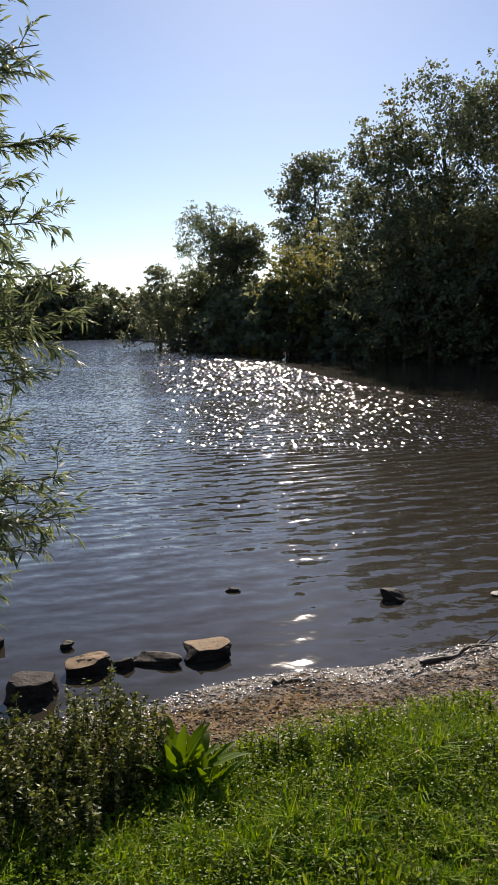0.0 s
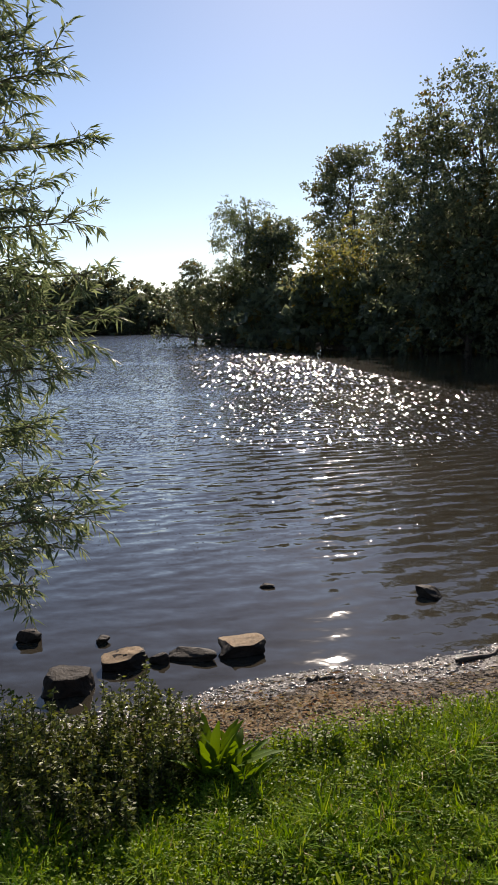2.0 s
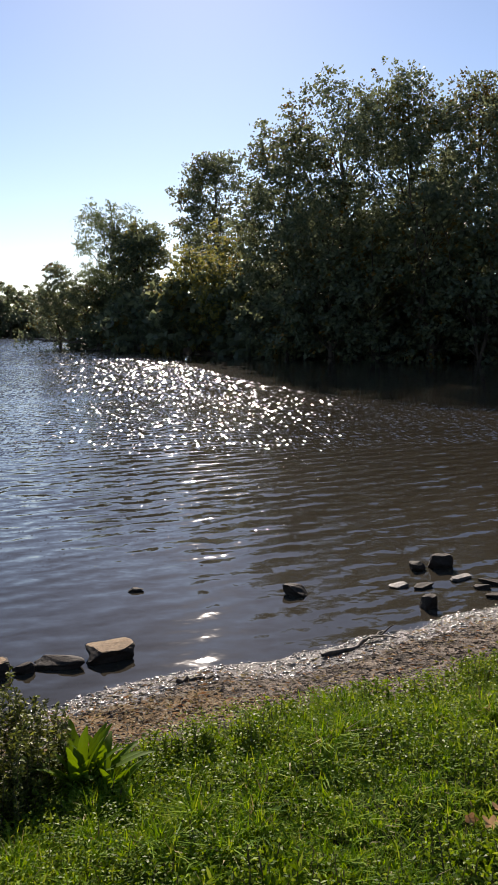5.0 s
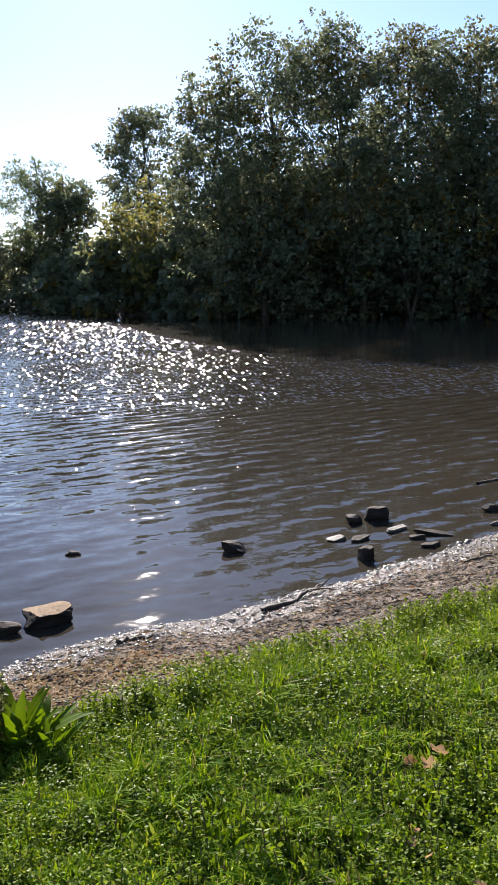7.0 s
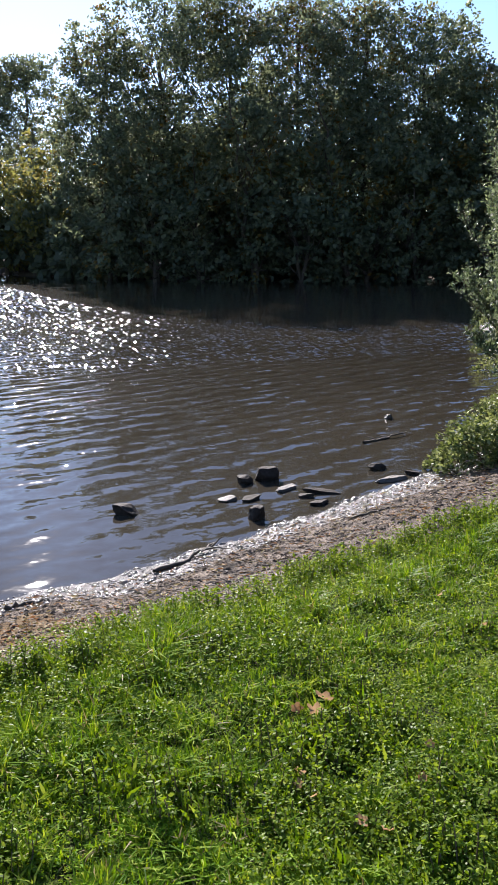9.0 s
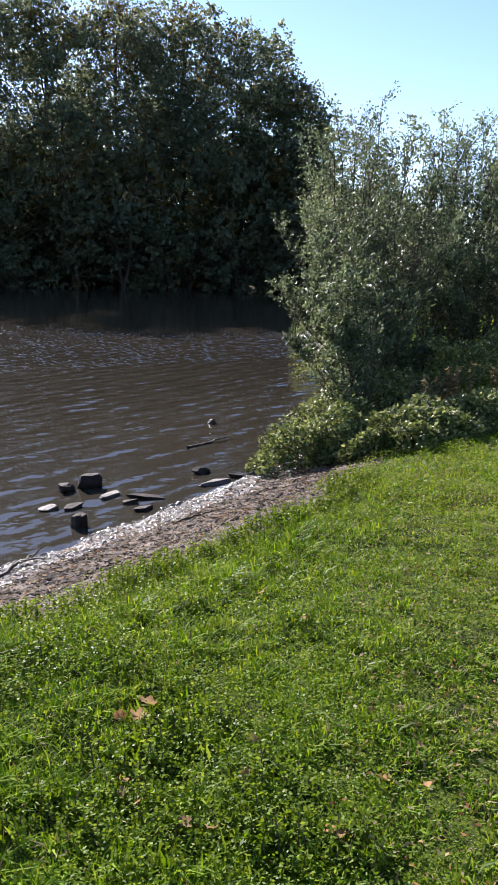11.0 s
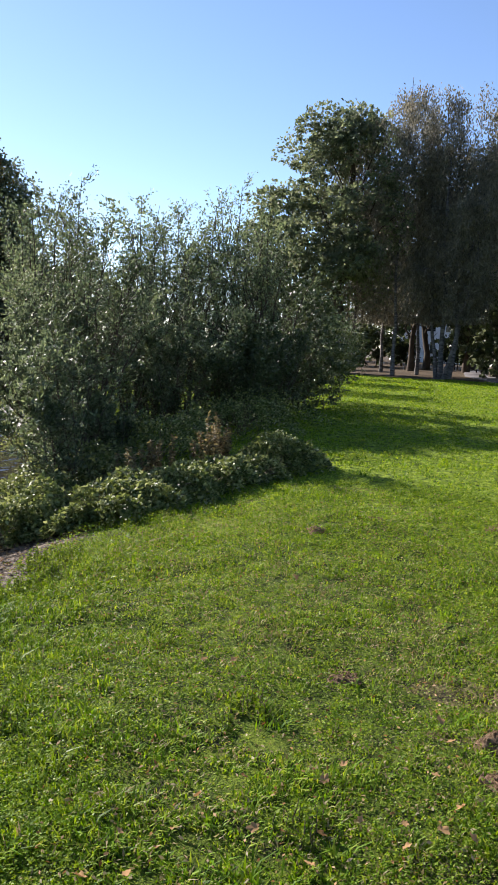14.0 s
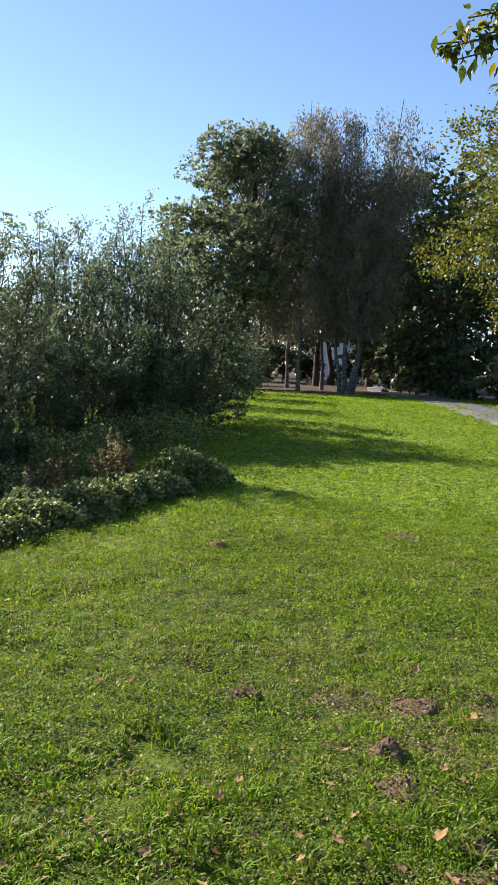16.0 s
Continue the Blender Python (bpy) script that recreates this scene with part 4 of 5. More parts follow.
# ---- willow over the water, close by ----
def near_willow():
    rng = np.random.default_rng(140)
    root = new("willow_tree")
    x0, y0 = -3.4, 3.4
    z0 = float(land(x0, y0)) - 0.05
    root.location = (x0, y0, z0)
    trunk = bent(rng, (0, 0, 0), (0.1, 0.5, 4.6), 10, 0, 0.03)
    part("trunk", raw_mesh("trunk", *tube(trunk, np.linspace(0.13, 0.03, 10), 10), [M_BARK], None, True), root)
    limbs, P, D = [], [], []
    tips = ((15.0, 20, 4.5), (13.2, 17.5, 4.2), (15.5, 14.5, 4.6), (13.3, 12.0, 4.2), (16, 9.0, 4.6), (13.6, 7.0, 4.3), (12.6, 3.6, 4.4), (14.5, 4.5, 4.8), (11.6, 0.6, 4.3), (13.8, -0.8, 4.4), (15.5, 1.5, 4.4), (15.2, -3.2, 4.2), (17, -1.0, 4.5),
            (16.0, -7.5, 4.3), (13.0, -10.0, 4.2), (12.9, -12.8, 4.1), (15.0, -11.5, 4.2), (16.0, -14.5, 4.1), (18.0, -10.5, 4.2), (17.6, -17.2, 4.0), (18.5, -14.0, 4.2), (18, 16, 4.5), (18, 11, 4.5), (18, 6, 4.6), (18, 20, 4.4), (16.5, 23, 4.4), (16.5, 18, 4.3), (15.2, 7.6, 4.4), (17, 3.6, 4.3), (16.4, -2.6, 4.2), (14.2, 1.2, 4.3), (15.6, 11.6, 4.3), (17.4, -6.5, 4.2), (16.6, -12.6, 4.1), (14.4, 16, 4.2), (17.5, 13, 4.2))
    for az, el, d in tips:
        x, y = polar(az, d)
        e = np.array([x - x0, y - y0, 1.6 + d * math.tan(radians(el)) - z0])
        q = np.clip(e[2] / 4.8 - 0.12, 0.15, 0.95)
        f = np.array([np.interp(q, np.linspace(0, 1, 10), trunk[:, a]) for a in range(3)])
        pth = bent(rng, f, e, 12, 0.16, 0.03)
        part("limb", raw_mesh("limb", *tube(pth, np.linspace(0.02, 0.0025, 12), 6), [M_TWIG], None, True), root)
        for k in range(48):
            s = rng.uniform(0.34, 1.0)
            o = np.array([np.interp(s, np.linspace(0, 1, 12), pth[:, a]) for a in range(3)])
            along = unit(pth[-1] - pth[5])
            tw = unit(along * rng.uniform(0.4, 1.2) + rng.normal(size=3) * 0.55 + np.array([0, 0, rng.uniform(-0.35, 0.25)]))
            ln = rng.uniform(0.14, 0.36) * (1.25 - 0.6 * s)
            tp = bent(rng, o, o + tw * ln, 5, 0.08, 0.05)
            limbs.append(tube(tp, np.linspace(0.003, 0.001, 5), 3))
            m = int(ln * 95)
            t = rng.uniform(0.05, 1, m)
            q2 = np.stack([np.interp(t, np.linspace(0, 1, 5), tp[:, a]) for a in range(3)], 1)
            P.append(q2)
            D.append(tw * 0.9 + rng.normal(size=(m, 3)) * 0.5 - np.array([0, 0, 0.3]))
    part("branchwork", raw_mesh("branchwork", *join(limbs), [M_TWIG]), root)
    V, F = leaf_arrays(rng, np.concatenate(P), np.concatenate(D), 0.072, 0.0125, 0.3, 0.08)
    part("foliage", raw_mesh("foliage", V, F, [M_WILLOW]), root)
    tagged(root, "slender-leaved willow hanging over the water's edge", "tree")


near_willow()


def overhang():
    """Broad-leaved tree whose branch reaches over the meadow."""
    rng = np.random.default_rng(150)
    root = new("broadleaf_tree")
    x0, y0 = 5.6, -0.9
    z0 = float(land(x0, y0)) - 0.05
    root.location = (x0, y0, z0)
    trunk = bent(rng, (0, 0, 0), (0.2, 0, 5.6), 10, 0, 0.02)
    part("trunk", raw_mesh("trunk", *tube(trunk, np.linspace(0.15, 0.05, 10), 10), [M_BARK], None, True), root)
    limbs, P, D = [], [], []
    for tip in ((3.35, 1.20, 2.73), (3.36, 1.16, 2.71), (3.38, 1.11, 2.67), (3.37, 1.13, 2.77), (3.39, 1.08, 2.82), (3.40, 1.05, 2.75), (3.41, 1.04, 2.85), (3.42, 1.00, 2.75), (3.42, 0.99, 2.83), (3.44, 0.97, 2.63)):
        e = np.array(tip) - (x0, y0, z0)
        f = np.array([np.interp(0.62, np.linspace(0, 1, 10), trunk[:, a]) for a in range(3)])
        pth = bent(rng, f, e, 10, 0.12, 0.03)
        limbs.append(tube(pth, np.linspace(0.02, 0.003, 10), 5))
        for k in range(11):
            s = rng.uniform(0.93, 1.0) if k > 3 else rng.uniform(0.97, 1.0)
            o = np.array([np.interp(s, np.linspace(0, 1, 10), pth[:, a]) for a in range(3)])
            P.append(o + rng.normal(size=3) * 0.022)
            D.append(rng.normal(size=3) * 0.6 + np.array([-0.3, 0.2, -0.75]))
    part("branchwork", raw_mesh("branchwork", *join(limbs), [M_TWIG], None, True), root)
    kinds = []
    for k in range(6):
        t = np.linspace(0, 1, 8)
        w = 0.017 * np.sin(np.pi * np.clip(t, 0.03, 0.985) ** 0.85) + 0.0008
        z = -0.02 * t ** 2 + 0.004 * np.sin(t * 9 + k)
        c = np.stack([t * 0.074, 0 * t, z], 1)
        e = np.stack([0 * t, w * (1 + 0.1 * np.sin(t * 20 + k)), w * 0.35], 1)
        Vl = np.concatenate([c - e * [1, 1, -1], c, c + e])
        q = np.arange(7)
        kinds.append(raw_mesh("leaf", Vl, np.concatenate([np.stack([q, q + 1, q + 9, q + 8], 1), np.stack([q + 8, q + 9, q + 17, q + 16], 1)]), [M_OVER], None, True))
    for k, (o, d) in enumerate(zip(P, D)):
        lf = new("leaf", kinds[k % 6])
        lf.parent = root
        lf.matrix_local = Matrix.LocRotScale(Vector(o), Vector(d).to_track_quat("X", "Z"), Vector((1, 1, 1)) * rng.uniform(0.6, 1.0))
    tagged(root, "tree with broad yellow-green leaves hanging over the meadow", "tree")


overhang()


# ---- rocks, sticks and stones ----
def rock(name, at, size, mats, seed, label, turn=0, sink=0.25, group="", flat=False, tilt=(0, 0), z=None, boxy=False):
    """Weathered block: a faceted, bevelled and pitted lump."""
    size = tuple(v * 0.88 for v in size)
    bm = bmesh.new()
    rng = np.random.default_rng(seed)
    bmesh.ops.create_icosphere(bm, subdivisions=4, radius=0.72)
    o = Vector(rng.uniform(0, 50, 3))
    cuts = [(Vector(unit(rng.normal(size=3))), rng.uniform(0.36, 0.5)) for k in range(11)] + [(Vector(unit(np.array([rng.normal() * 0.12, rng.normal() * 0.12, 1.0]))), 0.42 if not flat else 0.34)]
    if boxy:
        cuts = [(Vector(unit(np.array(a, float) + rng.normal(size=3) * 0.2)), q * rng.uniform(0.85, 1.05)) for a, q in (((1, 0, 0), 0.46), ((-1, 0, 0), 0.46), ((0, 1, 0), 0.45), ((0, -1, 0), 0.45), ((0, 0, 1), 0.44), ((0, 0, -1), 0.46), ((1, -1, 0.2), 0.58), ((-1, -0.4, 0.9), 0.6))]
    if flat:
        cuts = [(Vector((math.cos(a), math.sin(a), rng.normal() * 0.15)).normalized(), rng.uniform(0.26, 0.5)) for a in np.arange(5) * 1.256 + rng.normal(size=5) * 0.35] + [(Vector((0.1, 0.05, 1)).normalized(), 0.4)]
    for v in bm.verts:
        c = v.co.copy()
        for nn, q in cuts:
            over = c.dot(nn) - q
            if over > 0:
                c -= nn * over * 0.94
        c += noise.noise_vector(c * 2.4 + o) * 0.07 + noise.noise_vector(c * 7.0 + o) * 0.025
        v.co = c
    me = bpy.data.meshes.new(name)
    bm.to_mesh(me)
    bm.free()
    for m in mats:
        me.materials.append(m)
    # sun and shade coloured in: upward faces pale stone, flanks near-black
    if len(mats) > 1:
        for f in me.polygons:
            f.material_index = 0 if f.normal.z > 0.74 + 0.12 * math.sin(f.center.x * 9 + seed) and f.center.z > 0.1 else 1
    ob = new(name, me)
    zz = (WATER if z is None else z) + size[2] * (0.5 - sink)
    ob.matrix_world = pose(at[0], at[1], zz, tilt[0], tilt[1], turn) @ Matrix.Diagonal((*size, 1))
    return tagged(ob, label, "rock", group)


RG = "rocks at the water's edge"
rock("rock", (-0.30, 5.19), (0.32, 0.26, 0.135), (M_ROCK, M_DARKROCK), 1, "squared sandstone boulder with a sunlit top in shallow water", 12, 0.3, RG, boxy=True)
rock("rock", (-0.63, 5.08), (0.34, 0.14, 0.085), (M_DARKROCK,), 2, "long low dark wet stone in shallow water", -8, 0.35, RG, boxy=True)
rock("rock", (-1.05, 4.98), (0.32, 0.22, 0.135), (M_ROCK, M_DARKROCK), 3, "brown broken boulder in shallow water", 20, 0.3, RG, boxy=True)
rock("rock", (-1.31, 4.62), (0.33, 0.24, 0.17), (M_DARKROCK,), 4, "dark square block at the water's edge", 5, 0.25, RG, boxy=True)
rock("rock", (-0.83, 5.02), (0.12, 0.09, 0.09), (M_DARKROCK,), 5, "small dark stone in shallow water", 0, 0.3, RG)
rock("rock", (-1.78, 5.40), (0.18, 0.14, 0.14), (M_DARKROCK,), 6, "small pointed dark stone in the water", 30, 0.3, RG)
rock("rock", (-1.27, 5.36), (0.10, 0.08, 0.07), (M_DARKROCK,), 7, "small dark stone in the water", 0, 0.3, RG)
rock("rock", (-0.16, 6.52), (0.13, 0.08, 0.06), (M_DARKROCK,), 8, "small dark stone awash in the water", 0, 0.4, RG)
rock("rock", (1.13, 6.24), (0.21, 0.13, 0.13), (M_DARKROCK, M_DARKROCK), 9, "dark pointed stone awash in the water", -20, 0.35, RG, tilt=(0, 14))
rock("rock", (2.29, 6.76), (0.16, 0.12, 0.12), (M_DARKROCK,), 10, "dark rounded stone in the shallows", 0, 0.3, RG)
rock("rock", (2.50, 6.80), (0.21, 0.18, 0.20), (M_DARKROCK,), 11, "dark rounded boulder in the shallows", 10, 0.3, RG)
rock("rock", (2.07, 5.80), (0.13, 0.11, 0.15), (M_DARKROCK,), 12, "dark upright stone at the water's edge", 25, 0.25, RG, boxy=True)
rock("rock", (3.63, 6.78), (0.15, 0.10, 0.09), (M_DARKROCK,), 13, "small dark stone in the shallows", 0, 0.3, RG)
SG = "flat slabs in the shallows"
for k, (x, y, l, w, a) in enumerate(((1.99, 6.32, 0.19, 0.10, 10), (2.18, 6.26, 0.20, 0.09, 25), (2.56, 6.43, 0.30, 0.10, 32), (2.84, 6.24, 0.30, 0.09, -25), (2.63, 6.18, 0.15, 0.08, 0), (2.67, 5.96, 0.16, 0.12, -10), (3.58, 6.42, 0.30, 0.16, 15), (3.86, 6.50, 0.16, 0.1, -20))):
    rock("stone_slab", (x, y), (l * 1.05, w * 1.1, 0.045), (M_SLATE if k in (0, 2, 6) else M_DARKROCK,), 30 + k, "flat wet stone slab lying in the shallows", a, 0.3, SG, True, (7 - 2 * k, -9 + 5 * (k % 4)))
rock("stone_slab", (4.83, 8.80), (0.12, 0.09, 0.09), (M_SLATE,), 45, "small pale stone standing out of the water", 0, 0.3, SG)


def stick(pts, r, seed, label, forks=2, name="stick"):
    rng = np.random.default_rng(seed)
    pts = np.array(pts, float)
    t = np.linspace(0, len(pts) - 1, 14)
    p = np.stack([np.interp(t, np.arange(len(pts)), pts[:, a]) for a in range(3)], 1) + rng.normal(size=(14, 3)) * r * 0.5
    pieces = [tube(p, np.linspace(r, r * 0.45, 14) * rng.uniform(0.8, 1.2, 14), 7)]
    for k in range(forks):
        o = p[rng.integers(4, 12)]
        e = o + np.array([rng.normal() * 0.12, rng.normal() * 0.1, rng.uniform(0.02, 0.10)])
        pieces.append(tube(bent(rng, o, e, 5), np.linspace(r * 0.55, r * 0.2, 5), 5))
    ob = new(name, raw_mesh(name, *join(pieces), [M_DEADWOOD], None, True))
    tagged(ob, label, "stick", "driftwood on the shore")


def on(x, y, dz=0.01):
    return (x, y, float(max(land(x, y), WATER)) + dz)


stick([on(1.05, 4.88), on(1.28, 4.96), on(1.42, 5.12, 0.03), on(1.55, 5.22, 0.05)], 0.017, 1, "dark forked driftwood branch on the shore", 3)
stick([on(4.05, 6.50), on(4.26, 6.55, 0.03), on(4.42, 6.66, 0.1)], 0.014, 2, "dark forked twig at the water's edge", 3)
stick([on(3.95, 7.75), on(4.3, 7.85), on(4.62, 7.95, 0.03)], 0.014, 3, "dark waterlogged branch lying in the shallows", 2)
stick([on(0.12, 4.55), on(0.24, 4.58), on(0.36, 4.55)], 0.016, 4, "short dark stick on the wet gravel", 0)
stick([on(2.6, 5.2), on(2.9, 5.3), on(3.1, 5.28)], 0.009, 5, "thin twig on the shore", 1)


def pebbles():
    """Loose gravel on the shore, wet towards the water."""
    rng = np.random.default_rng(160)
    n = 9500
    x = rng.uniform(-1.6, 4.9, n)
    s = -0.12 + 1.3 * rng.uniform(0, 1, n) ** 1.7
    y = np.interp(x, NEAR_X, NEAR_Y) - s * 1.1
    r = rng.uniform(0.003, 0.013, n) * np.where(rng.random(n) < 0.08, 2.0, 1.0)
    base = np.array([(-1, -1, -.6), (1, -1, -.6), (1, 1, -.6), (-1, 1, -.6), (-.6, -.6, .6), (.6, -.6, .6), (.6, .6, .6), (-.6, .6, .6)])
    faces = np.array([(0, 1, 5, 4), (1, 2, 6, 5), (2, 3, 7, 6), (3, 0, 4, 7), (4, 5, 6, 7)])
    a = rng.uniform(0, 6.28, n)
    B = base[None] * rng.uniform(0.6, 1.3, (n, 8, 1)) * r[:, None, None] * np.stack([np.ones(n), rng.uniform(0.6, 1, n), rng.uniform(0.4, 0.8, n)], 1)[:, None]
    R = np.stack([np.cos(a)[:, None] * B[:, :, 0] - np.sin(a)[:, None] * B[:, :, 1], np.sin(a)[:, None] * B[:, :, 0] + np.cos(a)[:, None] * B[:, :, 1], B[:, :, 2]], -1)
    V = R + np.stack([x, y, land(x, y) + r * 0.15], 1)[:, None]
    F = (np.arange(n)[:, None, None] * 8 + faces[None])
    wet = (s < 0.45).astype(int)
    ob = new("gravel", raw_mesh("gravel", V.reshape(-1, 3), F.reshape(-1, 4), [M_SHORE, M_WETSTONE], np.repeat(wet, 5)))
    tagged(ob, "loose wet gravel along the water's edge", "gravel", kind="stuff")


pebbles()


# ---- grass ----
def scatter(rng, n, r0, r1, a0, a1, power=1.0):
    """Places in a fan round the standing point, thinning out with distance."""
    q = rng.uniform(0, 1, n) ** power
    r = np.sqrt(r0 ** 2 + (r1 ** 2 - r0 ** 2) * q)
    a = np.radians(rng.uniform(a0, a1, n))
    return -r * np.sin(a), r * np.cos(a)


def vnoise(x, y, s, seed=0.0):
    """Smooth random values from 0 to 1 on a grid of s cells to the metre."""
    i, j = np.floor(x * s), np.floor(y * s)
    u, v = x * s - i, y * s - j
    u, v = u * u * (3 - 2 * u), v * v * (3 - 2 * v)
    h = lambda a, b: np.modf(np.abs(np.sin(a * 127.1 + b * 311.7 + seed) * 43758.5453))[0]
    return (h(i, j) * (1 - u) + h(i + 1, j) * u) * (1 - v) + (h(i, j + 1) * (1 - u) + h(i + 1, j + 1) * u) * v


def clumps(x, y):
    """How lush the sward stands: tufts a hand wide, within patches."""
    c = 0.45 * vnoise(x, y, 9.0, 1.0) + 0.35 * vnoise(x, y, 19.0, 2.0) + 0.2 * vnoise(x, y, 2.3, 3.0)
    return np.clip((c - 0.30) / 0.42, 0, 1)


def grass():
    rng = np.random.default_rng(170)
    x, y = scatter(rng, 540000, 1.5, 9.0, -79, 21, 1.8)
    s = inland(x, y) + 0.15 * wave(x, y, 4.0)
    s = s - brow(x)
    k = (s > 1.26) & (rng.random(len(x)) < np.clip((s - 1.2) / 0.35, 0, 1)) & (np.hypot((x + 0.72) / 0.4, (y - 2.9) / 0.36) > 1)
    bare = np.clip(1.5 * (0.6 * vnoise(x, y, 2.6, 5.0) + 0.4 * vnoise(x, y, 7.0, 6.0)) - 0.32, 0, 1) * np.clip((x - y * 0.6 - 0.4) / 1.6, 0, 1)
    k &= rng.random(len(x)) > bare * 0.4
    k &= rng.random(len(x)) < 0.65 + 0.6 * clumps(x, y)
    x, y, s = x[k], y[k], s[k]
    edge = np.exp(-((s - 1.7) / 0.4) ** 2)
    h = 0.023 + 0.024 * (0.5 + 0.5 * wave(x, y, 2.7)) * (0.5 + 0.5 * wave(x, y, 7.7)) + 0.055 * edge * (0.4 + 0.6 * (wave(x, y, 5.0) > -0.1)) + 0.012 * np.clip(1.2 - x, 0, 1.5)
    h = h * (0.45 + 1.35 * clumps(x, y) ** 1.3) * (1 - 0.4 * bare[k])
    P = np.stack([x, y, land(x, y) - 0.004], 1)
    ob = new("grass", blades_mesh("grass", rng, P, h * 0.8, 0.0060, [M_GRASS, M_DRYGRASS], 1.1, (rng.random(len(P)) < 0.06 + 0.7 * bare[k]).astype(int)))
    tagged(ob, "short sunlit meadow grass on the bank", "grass", kind="stuff")
    x, y = scatter(rng, 13000, 0.3, 7.0, 24, 276, 1.2)
    x2, y2 = scatter(rng, 5000, 0.3, 1.55, -84, 24, 1.0)
    x, y = np.concatenate([x, x2]), np.concatenate([y, y2])
    k = inland(x, y) > 1.4
    P = np.stack([x[k], y[k], land(x[k], y[k]) - 0.004], 1)
    ob = new("lawn_grass", blades_mesh("lawn_grass", rng, P, 0.04, 0.010, [M_GRASS, M_DRYGRASS], 1.1, (rng.random(len(P)) < 0.08).astype(int)))
    tagged(ob, "short grass of the lawn away from the shore", "grass", kind="stuff")
    x, y = scatter(rng, 300000, 4.0, 42, -84, -28, 2.2)
    s = inland(x, y)
    k = (s - brow(x) > 1.5) & (rng.random(len(x)) < np.clip((np.hypot(x, y) - 4.0) / 4.0, 0, 1)) & (x * 0.872 + y * 0.49 < 44) & (rng.random(len(x)) < 0.1 + 1.0 * clumps(x * 0.75, y * 0.75))
    x, y = x[k], y[k]
    r = np.hypot(x, y)
    P = np.stack([x, y, land(x, y) - 0.004], 1)
    ob = new("meadow_grass", blades_mesh("meadow_grass", rng, P, (0.020 + 0.0006 * r) * (0.5 + 1.5 * clumps(x * 0.75, y * 0.75)), 0.006 + 0.0008 * r, [M_GRASS, M_WEED], 0.9, (rng.random(len(P)) < 0.2).astype(int)))
    tagged(ob, "mown meadow grass running to the trees", "grass", kind="stuff")


grass()


def tussocks():
    """Coarser tufts of longer grass."""
    rng = np.random.default_rng(175)
    cx, cy = scatter(rng, 800, 1.6, 9.0, -84, 24, 1.3)
    s = inland(cx, cy) - brow(cx)
    k = (s > 1.42) & (rng.random(len(cx)) < np.clip(1.5 - (cx - 0.8) * 0.5, 0.12, 1.0) + 0.6 * (s < 2.0))
    cx, cy, s = cx[k], cy[k], s[k]
    m = 34
    r = rng.uniform(0.02, 0.06, len(cx))
    x = (cx[:, None] + rng.normal(size=(len(cx), m)) * r[:, None]).ravel()
    y = (cy[:, None] + rng.normal(size=(len(cx), m)) * r[:, None]).ravel()
    h = np.repeat(rng.uniform(0.035, 0.085, len(cx)) * np.where(s < 2.2, 1.25, 0.9), m)
    P = np.stack([x, y, land(x, y) - 0.004], 1)
    tagged(new("grass_tufts", blades_mesh("grass_tufts", rng, P, h, 0.007, [M_GRASS, M_WEED], 1.0, (np.repeat(rng.random(len(cx)), m) < 0.5).astype(int))), "coarse tufts of longer grass near the shore", "grass", kind="stuff")


tussocks()


def weeds():
    """Clover and other low broad leaves among the grass."""
    rng = np.random.default_rng(180)
    cx, cy = scatter(rng, 25000, 1.6, 9.5, -80, 21, 1.5)
    s = inland(cx, cy) - brow(cx)
    k = (s > 1.15) & ((wave(cx, cy, 1.7) > -0.6) | (s < 2.2)) & (rng.random(len(cx)) < np.clip(1.5 - (cx - 0.8) * 0.45, 0.6, 1))
    cx, cy, s = cx[k], cy[k], s[k]
    m = 14
    rr = rng.uniform(0.02, 0.08, len(cx))
    x = (cx[:, None] + rng.normal(size=(len(cx), m)) * rr[:, None]).ravel()
    y = (cy[:, None] + rng.normal(size=(len(cx), m)) * rr[:, None]).ravel()
    hh = np.repeat(np.where((s < 1.9) | ((cx < 1.3) & (rng.random(len(cx)) < 0.6)), 0.085, 0.042), m)
    z = land(x, y) + rng.uniform(0.2, 1.0, len(x)) * hh
    D = rng.normal(size=(len(x), 3)) * np.array([1, 1, 0.35])
    V, F = leaf_arrays(rng, np.stack([x, y, z], 1), D, np.where(x < 1.4, 0.011, 0.009) + 0.0013 * np.hypot(x, y), np.where(x < 1.4, 0.006, 0.005) + 0.0008 * np.hypot(x, y), 0.15)
    ob = new("clover", raw_mesh("clover", V, F, [M_WEED]))
    tagged(ob, "low clover and plantain leaves in the grass", "weeds", kind="stuff")


weeds()


